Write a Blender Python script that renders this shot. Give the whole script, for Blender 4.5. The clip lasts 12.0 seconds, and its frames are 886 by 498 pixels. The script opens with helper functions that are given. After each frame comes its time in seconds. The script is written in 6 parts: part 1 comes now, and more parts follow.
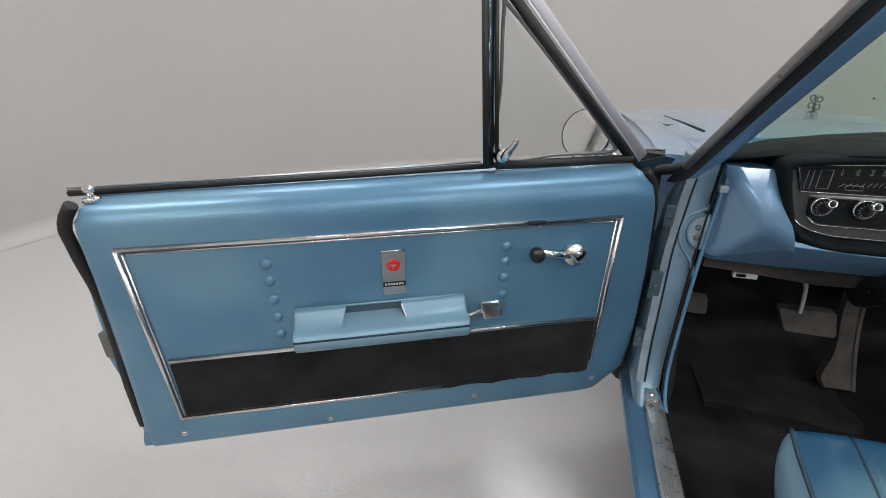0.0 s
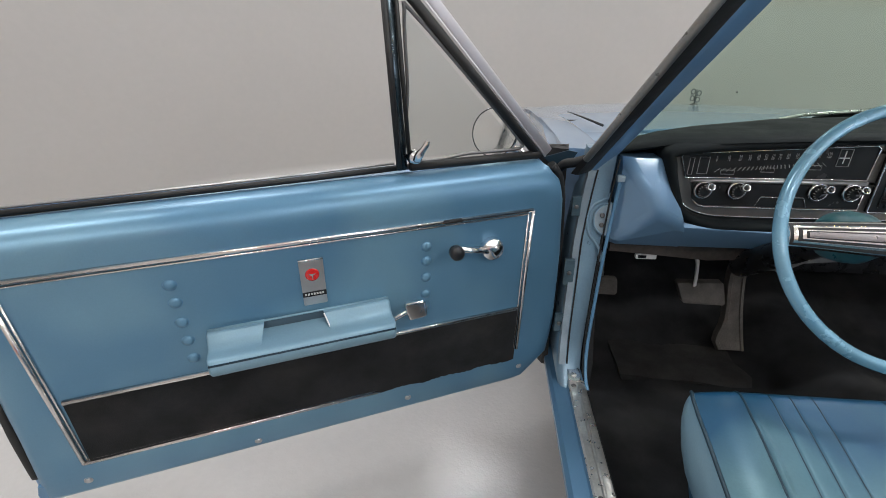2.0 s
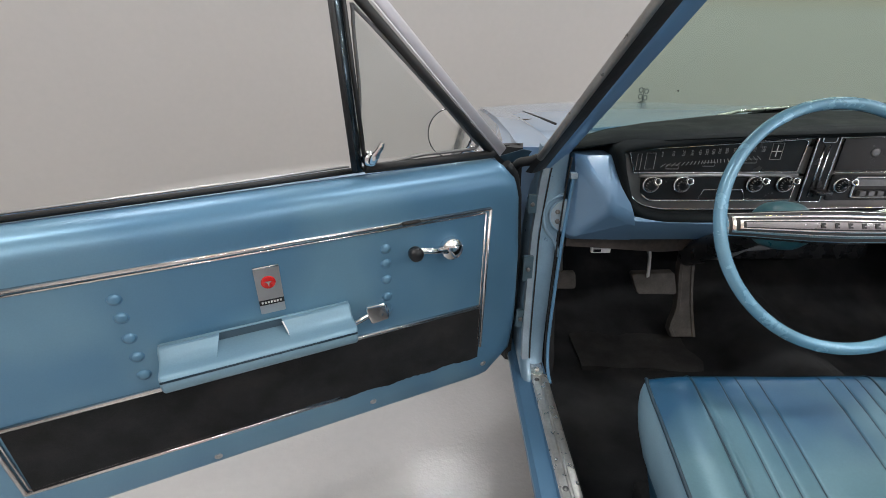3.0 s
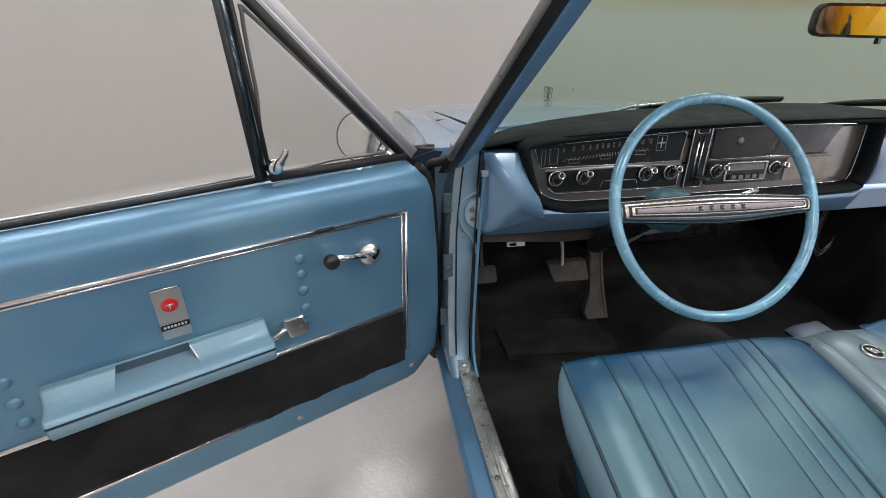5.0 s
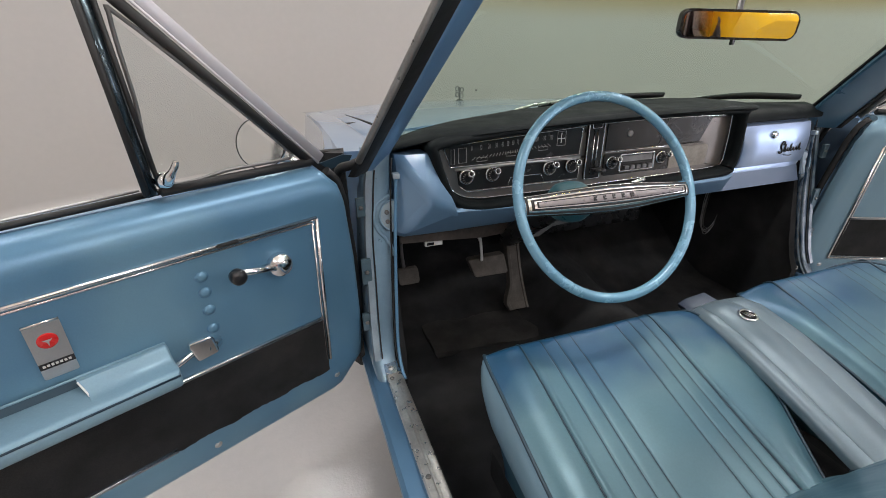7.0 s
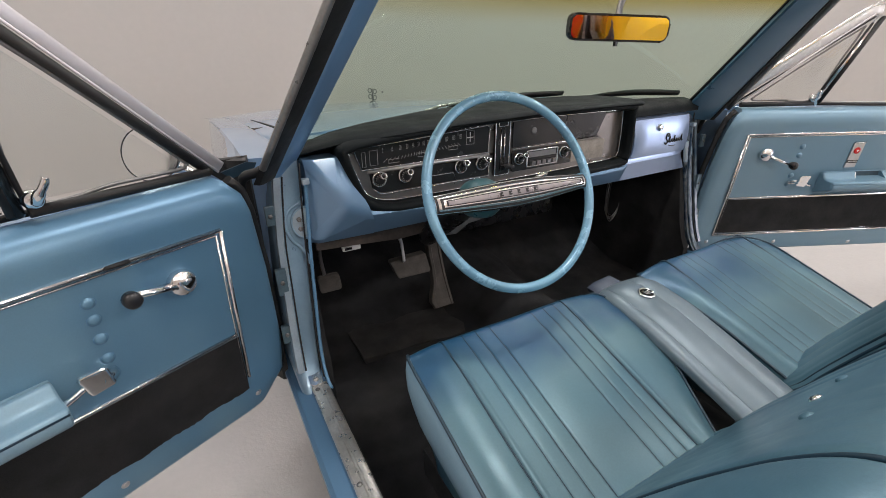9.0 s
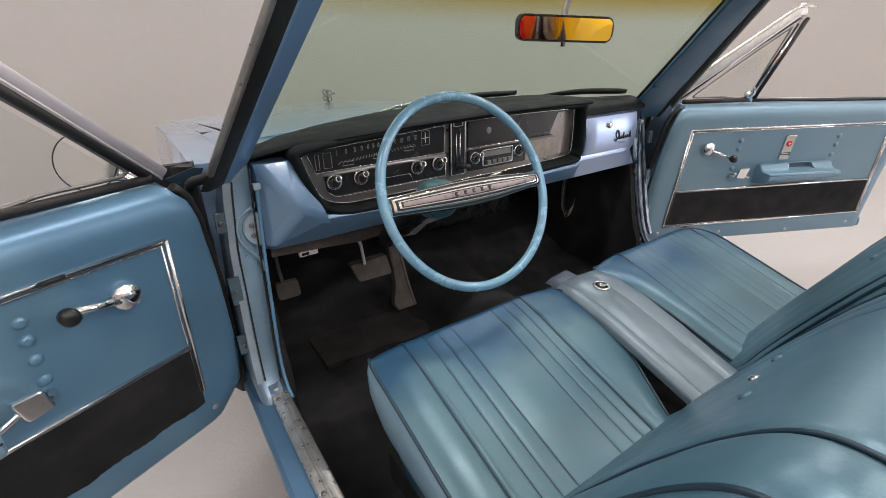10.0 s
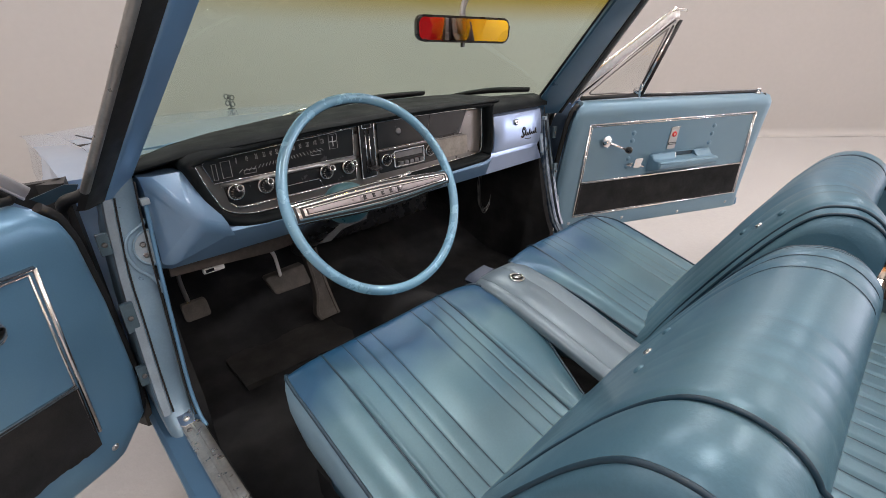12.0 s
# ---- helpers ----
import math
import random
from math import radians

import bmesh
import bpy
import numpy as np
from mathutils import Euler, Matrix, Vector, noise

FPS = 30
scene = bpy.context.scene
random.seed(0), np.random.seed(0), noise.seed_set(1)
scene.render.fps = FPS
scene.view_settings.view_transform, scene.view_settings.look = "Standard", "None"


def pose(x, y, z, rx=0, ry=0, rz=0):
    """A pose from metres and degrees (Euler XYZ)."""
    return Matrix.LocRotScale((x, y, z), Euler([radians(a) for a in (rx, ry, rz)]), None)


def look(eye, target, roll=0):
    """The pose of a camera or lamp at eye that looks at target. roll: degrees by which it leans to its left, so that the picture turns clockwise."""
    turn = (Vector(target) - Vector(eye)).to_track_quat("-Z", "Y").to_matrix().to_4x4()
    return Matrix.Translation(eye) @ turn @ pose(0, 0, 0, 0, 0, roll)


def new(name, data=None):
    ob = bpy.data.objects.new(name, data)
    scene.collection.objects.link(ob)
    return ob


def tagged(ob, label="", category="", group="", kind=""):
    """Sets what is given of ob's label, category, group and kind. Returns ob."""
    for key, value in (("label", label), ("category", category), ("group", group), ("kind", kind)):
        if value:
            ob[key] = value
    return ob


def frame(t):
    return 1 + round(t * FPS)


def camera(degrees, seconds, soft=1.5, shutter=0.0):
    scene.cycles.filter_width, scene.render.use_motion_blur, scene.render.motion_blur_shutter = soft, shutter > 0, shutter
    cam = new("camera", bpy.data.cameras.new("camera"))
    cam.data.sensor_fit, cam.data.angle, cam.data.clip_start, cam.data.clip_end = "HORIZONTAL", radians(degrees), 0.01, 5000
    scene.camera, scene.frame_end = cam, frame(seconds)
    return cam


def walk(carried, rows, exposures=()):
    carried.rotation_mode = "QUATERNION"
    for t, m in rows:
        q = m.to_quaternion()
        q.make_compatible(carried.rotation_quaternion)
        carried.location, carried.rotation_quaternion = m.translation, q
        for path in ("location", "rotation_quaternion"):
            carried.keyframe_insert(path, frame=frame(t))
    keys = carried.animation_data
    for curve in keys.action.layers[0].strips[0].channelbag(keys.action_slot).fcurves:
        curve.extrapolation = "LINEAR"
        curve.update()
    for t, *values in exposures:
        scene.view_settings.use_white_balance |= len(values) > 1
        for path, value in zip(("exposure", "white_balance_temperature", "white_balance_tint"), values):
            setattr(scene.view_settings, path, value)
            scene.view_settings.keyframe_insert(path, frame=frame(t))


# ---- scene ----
# Camera: held at head height beside the open driver's door, turned slowly from the door to the seats.
EYE = 1.17
cam = camera(89.1, 12.0, soft=0.7)
PATH = [
    (0.0, -1.0017, -0.0035, -0.0086, 15.50, -24.85, -0.14),
    (1.5, -0.9895, -0.0002, -0.0059, 8.07, -24.91, -0.27),
    (2.5, -0.9795, 0.0005, -0.0040, 3.12, -24.90, -0.37),
    (4.0, -0.9630, 0.0005, -0.0020, -4.33, -24.88, -0.45),
    (5.5, -0.9448, 0.0000, 0.0000, -11.80, -24.86, -0.53),
    (6.5, -0.9291, -0.0036, 0.0014, -16.69, -24.87, -0.62),
    (8.0, -0.9110, -0.0140, 0.0030, -24.08, -24.88, -0.66),
    (9.5, -0.8921, -0.0244, 0.0041, -31.48, -24.88, -0.69),
    (10.5, -0.8793, -0.0317, 0.0044, -36.41, -24.90, -0.81),
    (12.0, -0.8584, -0.0431, 0.0026, -43.87, -24.88, -0.90),
]
walk(cam, [(t, pose(x, y, EYE + z, 0, 0, yaw) @ pose(0, 0, 0, 90 + pitch) @ pose(0, 0, 0, 0, 0, roll))
           for t, x, y, z, yaw, pitch, roll in PATH],
     exposures=[(0.0, 0.03, 6120, 8), (5.5, 0.07, 6280, 10), (9.5, 0.11, 6560, 14), (12.0, 0.15, 6600, 16)])

# ---- light: a closed hall lit by ceiling panels ----
world = bpy.data.worlds.new("hall_air")
scene.world = world
world.use_nodes = True
world.node_tree.nodes["Background"].inputs[0].default_value = (0.5, 0.5, 0.5, 1)
world.node_tree.nodes["Background"].inputs[1].default_value = 0.02
CEILING = 4.4
# The last three are unseen fill, added to brighten the dash and seatback.
LAMPS = [(-3.2, 3.0), (-1.05, 4.25), (2.0, 3.0), (4.6, 2.2), (-3.2, 0.2), (0.4, 0.4), (3.6, -0.6), (-2.4, -3.4), (1.2, -3.2), (4.6, -3.6), (-1.2, -5.8), (2.2, -5.9), (7.2, -3.4)]


def ceiling_lamp(x, y, w=1.5, h=0.16, watts=46):
    data = bpy.data.lights.new("ceiling_panel_light", "AREA")
    data.shape, data.size, data.size_y, data.energy, data.color = "RECTANGLE", w, h, watts, (1.0, 0.975, 0.95)
    ob = new("ceiling_panel_light", data)
    ob.matrix_basis = pose(x, y, CEILING - 0.06)
    return ob


def roller_door_daylight():
    data = bpy.data.lights.new("roller_door_daylight", "AREA")
    data.shape, data.size, data.size_y, data.energy, data.color = "RECTANGLE", 2.2, 2.5, 125, (0.88, 0.885, 1.0)
    ob = new("roller_door_daylight", data)
    ob.matrix_basis = look(Vector((8.40, -4.9, 1.5)), Vector((0.0, -4.9, 1.5)))


roller_door_daylight()
for lx, ly in LAMPS:
    ceiling_lamp(lx, ly, w=0.9 if ly > 4 else 1.5, watts=75 if ly < -5 else 26 if ly > 4 else 45)


# ---- helpers ----
def part(name, bm, material, parent=None, label=""):
    """Links a bmesh as one mesh object, under a thing (an Empty) or under a part."""
    me = bpy.data.meshes.new(name)
    bmesh.ops.recalc_face_normals(bm, faces=bm.faces[:])
    bm.to_mesh(me)
    bm.free()
    for m in material if isinstance(material, (list, tuple)) else [material]:
        me.materials.append(m)
    ob = new(name, me)
    if parent is not None:
        ob.parent = parent
        if parent.type == "EMPTY":
            ob.matrix_parent_inverse = parent.matrix_basis.inverted()
    if label:
        ob["label"] = label
    return ob


def thing(name, at, label, category, group="", kind=""):
    ob = new(name)
    ob.empty_display_size = 0.05
    ob.matrix_basis = Matrix.Translation(at)
    return tagged(ob, label, category, group, kind)


def smooth(bm, angle=40):
    for f in bm.faces:
        f.smooth = len(f.verts) < 5
    for e in bm.edges:
        if len(e.link_faces) == 2 and e.calc_face_angle(0) > radians(angle):
            e.smooth = False
    return bm


def add_loft(bm, rings, closed=True, caps=True, mat=0):
    """Skins rings of points, each with the same number of points."""
    vs = [[bm.verts.new(p) for p in ring] for ring in rings]
    n = len(rings[0])
    for a, b in zip(vs, vs[1:]):
        for i in range(n if closed else n - 1):
            j = (i + 1) % n
            f = bm.faces.new((a[i], a[j], b[j], b[i]))
            f.material_index = mat
    if caps and closed:
        for r in (vs[0][::-1], vs[-1]):
            f = bm.faces.new(r)
            f.material_index = mat
    return vs


def loft(rings, closed=True, caps=True, angle=40):
    bm = bmesh.new()
    add_loft(bm, rings, closed, caps)
    bmesh.ops.recalc_face_normals(bm, faces=bm.faces[:])
    return smooth(bm, angle)


def spline(points, n=8, loop=False):
    """Points of a smooth curve through the given ones."""
    pts = [Vector(p) for p in points]
    out, m = [], len(pts)
    for i in range(m if loop else m - 1):
        p0 = pts[(i - 1) % m] if loop or i > 0 else pts[i]
        p1, p2 = pts[i], pts[(i + 1) % m]
        p3 = pts[(i + 2) % m] if loop or i + 2 < m else pts[(i + 1) % m]
        for k in range(n):
            t = k / n
            out.append(0.5 * (2 * p1 + (p2 - p0) * t + (2 * p0 - 5 * p1 + 4 * p2 - p3) * t * t + (3 * p1 - p0 - 3 * p2 + p3) * t ** 3))
    if not loop:
        out.append(pts[-1])
    return out


def add_tube(bm, points, r, n=10, loop=False, flat=1.0, up=None, mat=0):
    """A round (or flattened) bar along points; r: one radius, or one for each point."""
    pts = [Vector(p) for p in points]
    rr = r if isinstance(r, (list, tuple)) else [r] * len(pts)
    rings, side = [], None
    for i, p in enumerate(pts):
        a = pts[i - 1] if i > 0 or loop else p
        b = pts[(i + 1) % len(pts)] if i + 1 < len(pts) or loop else p
        d = (b - a).normalized()
        if up is not None:
            side = d.cross(Vector(up)).normalized()
        elif side is None:
            side = d.orthogonal().normalized()
        else:
            side = (side - d * side.dot(d)).normalized()
        top = d.cross(side)
        rings.append([p + (side * math.cos(2 * math.pi * k / n) + top * math.sin(2 * math.pi * k / n) * flat) * rr[i] for k in range(n)])
    if loop:
        rings.append(rings[0])
        vs = [[bm.verts.new(q) for q in ring] for ring in rings[:-1]]
        vs.append(vs[0])
        for a, b in zip(vs, vs[1:]):
            for i in range(n):
                bm.faces.new((a[i], a[(i + 1) % n], b[(i + 1) % n], b[i])).material_index = mat
    else:
        add_loft(bm, rings, True, True, mat)
    return bm


def tube(points, r, n=10, loop=False, flat=1.0, up=None):
    bm = bmesh.new()
    add_tube(bm, points, r, n, loop, flat, up)
    return smooth(bm, 50)


def add_turn(bm, profile, at, axis, n=24, mat=0):
    """Turns (radius, height) points round an axis from a place."""
    q = Vector(axis).normalized().to_track_quat("Z", "Y").to_matrix()
    rings = [[Vector(at) + q @ Vector((r * math.cos(2 * math.pi * k / n), r * math.sin(2 * math.pi * k / n), h)) for k in range(n)] for r, h in profile]
    add_loft(bm, rings, True, True, mat)


def turn(profile, at, axis, n=24, angle=35):
    bm = bmesh.new()
    add_turn(bm, profile, at, axis, n)
    return smooth(bm, angle)


def add_prism(bm, outline, place, depth, mat=0, bevel=0.0, segments=2):
    """Raises an outline of (a, b) points by depth; place(a, b, d) gives the place in the world."""
    lo = [bm.verts.new(place(a, b, 0)) for a, b in outline]
    hi = [bm.verts.new(place(a, b, depth)) for a, b in outline]
    n = len(outline)
    fs = [bm.faces.new(lo[::-1]), bm.faces.new(hi)]
    fs += [bm.faces.new((lo[i], lo[(i + 1) % n], hi[(i + 1) % n], hi[i])) for i in range(n)]
    for f in fs:
        f.material_index = mat
    if bevel:
        es = [e for e in fs[1].edges]
        bmesh.ops.bevel(bm, geom=es, offset=bevel, segments=segments, affect="EDGES", profile=0.6)
    return fs


def prism(outline, place, depth, bevel=0.0, segments=2, angle=35):
    bm = bmesh.new()
    add_prism(bm, outline, place, depth, 0, bevel, segments)
    bmesh.ops.recalc_face_normals(bm, faces=bm.faces[:])
    return smooth(bm, angle)


def round_rect(a0, b0, a1, b1, r, n=5):
    out = []
    for cx, cy, s in ((a1 - r, b1 - r, 0), (a0 + r, b1 - r, 90), (a0 + r, b0 + r, 180), (a1 - r, b0 + r, 270)):
        out += [(cx + r * math.cos(radians(s + 90 * k / n)), cy + r * math.sin(radians(s + 90 * k / n))) for k in range(n + 1)]
    return out


def box(lo, hi, bevel=0.0, segments=2):
    bm = bmesh.new()
    r = bmesh.ops.create_cube(bm, size=1)
    for v in r["verts"]:
        v.co = Vector([(lo[i] + hi[i]) / 2 + v.co[i] * (hi[i] - lo[i]) for i in range(3)])
    if bevel:
        bmesh.ops.bevel(bm, geom=bm.edges[:], offset=bevel, segments=segments, affect="EDGES", profile=0.6)
    smooth(bm, 40)
    bm.normal_update()
    for f in bm.faces:
        if max(abs(k) for k in f.normal) > 0.999:
            f.smooth = False
    return bm


def mirrored(bm, side):
    """Mirrors a mesh made for the driver's side (x below 0) when side is +1."""
    if side > 0:
        for v in bm.verts:
            v.co.x = -v.co.x
        bmesh.ops.reverse_faces(bm, faces=bm.faces[:])
    return bm


def lerp(table, x):
    return float(np.interp(x, [p[0] for p in table], [p[1] for p in table]))


# ---- materials ----
def material(name, color, rough=0.5, metal=0.0, vary=0.12, scale=6.0, fine=180.0, bump=0.0, bump_scale=300.0, coat=0.0, dark=None, patch=0.0, patch_scale=2.0, spec=0.5, rvary=0.08, faded=None):
    """A surface with broad and fine variation of colour and gloss, optional stains of another colour, and fine relief. faded: (axis, from, to, colour) of unworn vinyl beyond a ragged line."""
    m = bpy.data.materials.new(name)
    m.use_nodes = True
    nt = m.node_tree
    b = nt.nodes["Principled BSDF"]
    co = nt.nodes.new("ShaderNodeTexCoord")

    def noise_at(s, detail=4.0, r=0.55):
        nn = nt.nodes.new("ShaderNodeTexNoise")
        nn.inputs["Scale"].default_value, nn.inputs["Detail"].default_value, nn.inputs["Roughness"].default_value = s, detail, r
        nt.links.new(co.outputs["Object"], nn.inputs["Vector"])
        return nn.outputs["Fac"]

    def ranged(sock, lo, hi, a=0.3, c=0.7):
        r = nt.nodes.new("ShaderNodeMapRange")
        r.inputs[1].default_value, r.inputs[2].default_value, r.inputs[3].default_value, r.inputs[4].default_value = a, c, lo, hi
        nt.links.new(sock, r.inputs[0])
        return r.outputs[0]

    broad, grain = noise_at(scale), noise_at(fine, 2.0)
    mul = nt.nodes.new("ShaderNodeMath")
    mul.operation = "MULTIPLY"
    nt.links.new(ranged(broad, 1 - vary, 1 + vary), mul.inputs[0])
    nt.links.new(ranged(grain, 1 - vary * 0.5, 1 + vary * 0.5), mul.inputs[1])
    base = nt.nodes.new("ShaderNodeMix")
    base.data_type = "RGBA"
    base.inputs[6].default_value = (*color, 1)
    base.inputs[7].default_value = (*(dark or color), 1)
    if dark:
        nt.links.new(ranged(noise_at(patch_scale, 1.5), 0.0, patch, 0.42, 0.62), base.inputs[0])
    else:
        base.inputs[0].default_value = 0.0
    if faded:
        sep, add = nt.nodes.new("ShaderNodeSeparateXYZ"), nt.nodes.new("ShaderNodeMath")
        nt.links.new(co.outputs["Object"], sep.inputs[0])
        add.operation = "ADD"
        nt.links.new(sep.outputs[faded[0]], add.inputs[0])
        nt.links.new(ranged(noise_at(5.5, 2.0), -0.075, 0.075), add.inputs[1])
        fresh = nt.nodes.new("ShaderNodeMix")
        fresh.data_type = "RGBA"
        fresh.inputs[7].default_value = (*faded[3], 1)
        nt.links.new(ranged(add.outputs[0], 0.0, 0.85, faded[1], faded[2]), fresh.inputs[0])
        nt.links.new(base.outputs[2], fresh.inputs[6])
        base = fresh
    tint = nt.nodes.new("ShaderNodeVectorMath")
    tint.operation = "SCALE"
    nt.links.new(base.outputs[2], tint.inputs[0])
    nt.links.new(mul.outputs[0], tint.inputs[3])
    nt.links.new(tint.outputs[0], b.inputs["Base Color"])
    nt.links.new(ranged(noise_at(scale * 2.3), max(0.02, rough - rvary), min(1, rough + rvary)), b.inputs["Roughness"])
    b.inputs["Metallic"].default_value = metal
    b.inputs["Specular IOR Level"].default_value = spec
    b.inputs["Coat Weight"].default_value = coat
    b.inputs["Coat Roughness"].default_value = 0.08
    if bump:
        bp = nt.nodes.new("ShaderNodeBump")
        bp.inputs["Strength"].default_value, bp.inputs["Distance"].default_value = bump, 0.002
        nt.links.new(noise_at(bump_scale, 3.0), bp.inputs["Height"])
        nt.links.new(bp.outputs[0], b.inputs["Normal"])
    return m


VINYL_DOOR = material("blue_door_vinyl", (0.172, 0.322, 0.430), 0.33, 0.25, 0.05, 3.0, 400, 0.05, 320, dark=(0.070, 0.185, 0.325), patch=0.6, patch_scale=3.8, rvary=0.03)
VINYL_FADED = material("faded_blue_door_vinyl", (0.185, 0.305, 0.385), 0.38, 0.2, 0.05, 3.0, 400, 0.10, 700, dark=(0.12, 0.24, 0.34), patch=0.5, patch_scale=3.0)
DRIP_GREY = material("weathered_drip_rail", (0.30, 0.29, 0.275), 0.35, 0.6, 0.15, 14.0, 160, 0.06, 80)
VINYL_SEAT = material("teal_blue_seat_vinyl", (0.088, 0.180, 0.228), 0.39, 0.2, 0.07, 4.0, 260, 0.12, 300, dark=(0.044, 0.128, 0.200), patch=0.7, patch_scale=2.6, rvary=0.08)
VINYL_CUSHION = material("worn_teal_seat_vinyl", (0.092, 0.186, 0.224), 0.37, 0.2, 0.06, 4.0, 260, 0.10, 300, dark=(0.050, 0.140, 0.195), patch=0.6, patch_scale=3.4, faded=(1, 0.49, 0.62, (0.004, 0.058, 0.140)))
VINYL_PALE = material("pale_blue_vinyl", (0.23, 0.37, 0.46), 0.4, 0.25, 0.06, 5.0, 300, 0.10, 500)
PIPING = material("dark_teal_piping", (0.010, 0.034, 0.055), 0.45, 0.0, 0.1, 9.0)
PAINT = material("pale_blue_metallic_paint", (0.285, 0.42, 0.60), 0.40, 0.55, 0.03, 5.0, 900, 0.0, coat=1.0, rvary=0.02)
# Near-white colour carries the gleam of chrome on the passenger vent frame.
PALE_GLEAM = material("pale_gleam_metal", (0.88, 0.87, 0.86), 0.25, 0.1, 0.04, 20.0, 300)
SPOKE_GREY = material("satin_spoke_grey", (0.24, 0.22, 0.225), 0.3, 0.8, 0.1, 9.0, 400)
PAINT_SATIN = material("blue_satin_paint", (0.125, 0.25, 0.395), 0.36, 0.3, 0.05, 7.0, 600, 0.0, coat=0.4, rvary=0.04, dark=(0.10, 0.21, 0.33), patch=0.5, patch_scale=5)
FLANGE = material("chalky_flange_paint", (0.34, 0.42, 0.48), 0.42, 0.2, 0.1, 18.0, 250, 0.05, 90, dark=(0.2, 0.25, 0.29), patch=0.6, patch_scale=11)
WINDLACE = material("blue_windlace_vinyl", (0.12, 0.26, 0.41), 0.36, 0.2, 0.06, 9.0, 300, 0.08, 500)
FLAP_GREY = material("slate_flap_vinyl", (0.045, 0.062, 0.095), 0.36, 0.2, 0.06, 8.0, 300, 0.08, 500)
HINGE = material("grey_green_hinge_paint", (0.085, 0.135, 0.165), 0.4, 0.2, 0.12, 18.0, 250, 0.06, 90, dark=(0.03, 0.05, 0.06), patch=0.5, patch_scale=14)
# Passenger jamb paint darkened for the door gap's shade; the pale chips are paint loss.
SHADED_CHIPPED = material("shaded_chipped_jamb_paint", (0.016, 0.042, 0.075), 0.35, 0.1, 0.1, 14.0, 250, 0.1, 90, coat=0.3, dark=(0.22, 0.27, 0.30), patch=0.55, patch_scale=26)
# Pillar paint darkened to carry the shade on the passenger side.
PILLAR_SHADED = material("shaded_pillar_paint", (0.052, 0.135, 0.215), 0.34, 0.3, 0.03, 7.0, 600, 0.0, coat=0.4)
GLOVE_PAINT = material("pale_blue_metallic_lid_paint", (0.37, 0.47, 0.66), 0.30, 0.65, 0.02, 5.0, 900, 0.0, rvary=0.03)
JAMB = material("worn_blue_jamb_paint", (0.24, 0.36, 0.46), 0.34, 0.35, 0.08, 9.0, 250, 0.05, 90, coat=0.3, dark=(0.12, 0.19, 0.25), patch=0.4, patch_scale=7)
WHEEL_BLUE = material("blue_wheel_plastic", (0.17, 0.36, 0.50), 0.24, 0.2, 0.08, 14.0, 300, 0.0, coat=0.4, dark=(0.25, 0.36, 0.38), patch=0.15, patch_scale=9)
HUB_TEAL = material("dark_teal_hub_plastic", (0.045, 0.14, 0.17), 0.35, 0.0, 0.08, 14.0, 300)
TRIM = material("polished_trim_strip", (0.80, 0.77, 0.75), 0.2, 1.0, 0.05, 20.0, 300, rvary=0.05)
# Chrome coloured dark as if mirroring an unlit part of the hall.
DARK_REFLECTION = material("dark_reflection_chrome", (0.060, 0.082, 0.095), 0.2, 0.7, 0.2, 12.0, 200)
CUP_SHADE = material("shaded_cup_vinyl", (0.085, 0.125, 0.155), 0.4, 0.2, 0.06, 9.0, 300, 0.08, 500)
CHROME = material("chrome", (0.82, 0.82, 0.82), 0.1, 1.0, 0.05, 20.0, 300, rvary=0.05)
DULL_CHROME = material("scuffed_aluminium", (0.66, 0.64, 0.60), 0.32, 0.8, 0.16, 22.0, 160, 0.12, 60, dark=(0.42, 0.40, 0.36), patch=0.4, patch_scale=16)
ALU = material("brushed_aluminium", (0.55, 0.55, 0.55), 0.36, 0.9, 0.06, 30.0, 500)
BLACK_CARPET = material("black_carpet", (0.023, 0.0235, 0.0245), 0.95, 0.0, 0.3, 12.0, 420, 0.7, 650, spec=0.15, dark=(0.034, 0.0335, 0.033), patch=0.7, patch_scale=5)
BLACK_PAD = material("black_dash_pad", (0.008, 0.0105, 0.0115), 0.58, 0.0, 0.16, 8.0, 350, 0.2, 420, spec=0.12)
BLACK_PLASTIC = material("black_plastic", (0.014, 0.014, 0.015), 0.28, 0.0, 0.15, 12.0, 300)
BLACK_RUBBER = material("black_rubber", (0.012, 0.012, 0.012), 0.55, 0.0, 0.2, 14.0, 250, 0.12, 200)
PEDAL_RUBBER = material("dusty_pedal_rubber", (0.092, 0.082, 0.073), 0.7, 0.0, 0.25, 22.0, 250, 0.25, 160, spec=0.25)
DIAL = material("dial_black", (0.020, 0.019, 0.019), 0.2, 0.0, 0.1, 12.0, 300)
DIAL_WHITE = material("dial_white_print", (0.62, 0.61, 0.58), 0.5, 0.0, 0.04, 12.0)
RED = material("red_enamel", (0.62, 0.02, 0.018), 0.25, 0.0, 0.06, 30.0, coat=0.5)
DASH_PAINT = material("blue_metallic_dash_paint", (0.165, 0.295, 0.455), 0.36, 0.4, 0.03, 5.0, 900, 0.0, coat=0.8, rvary=0.02)
DIAL_FIGURE = material("dim_dial_figures", (0.30, 0.295, 0.28), 0.5, 0.0, 0.1, 40.0)
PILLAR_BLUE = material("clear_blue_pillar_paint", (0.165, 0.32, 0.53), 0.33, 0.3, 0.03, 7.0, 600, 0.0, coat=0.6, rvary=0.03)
GREY_METAL = material("grey_cast_metal", (0.2, 0.195, 0.19), 0.45, 0.8, 0.14, 20.0)
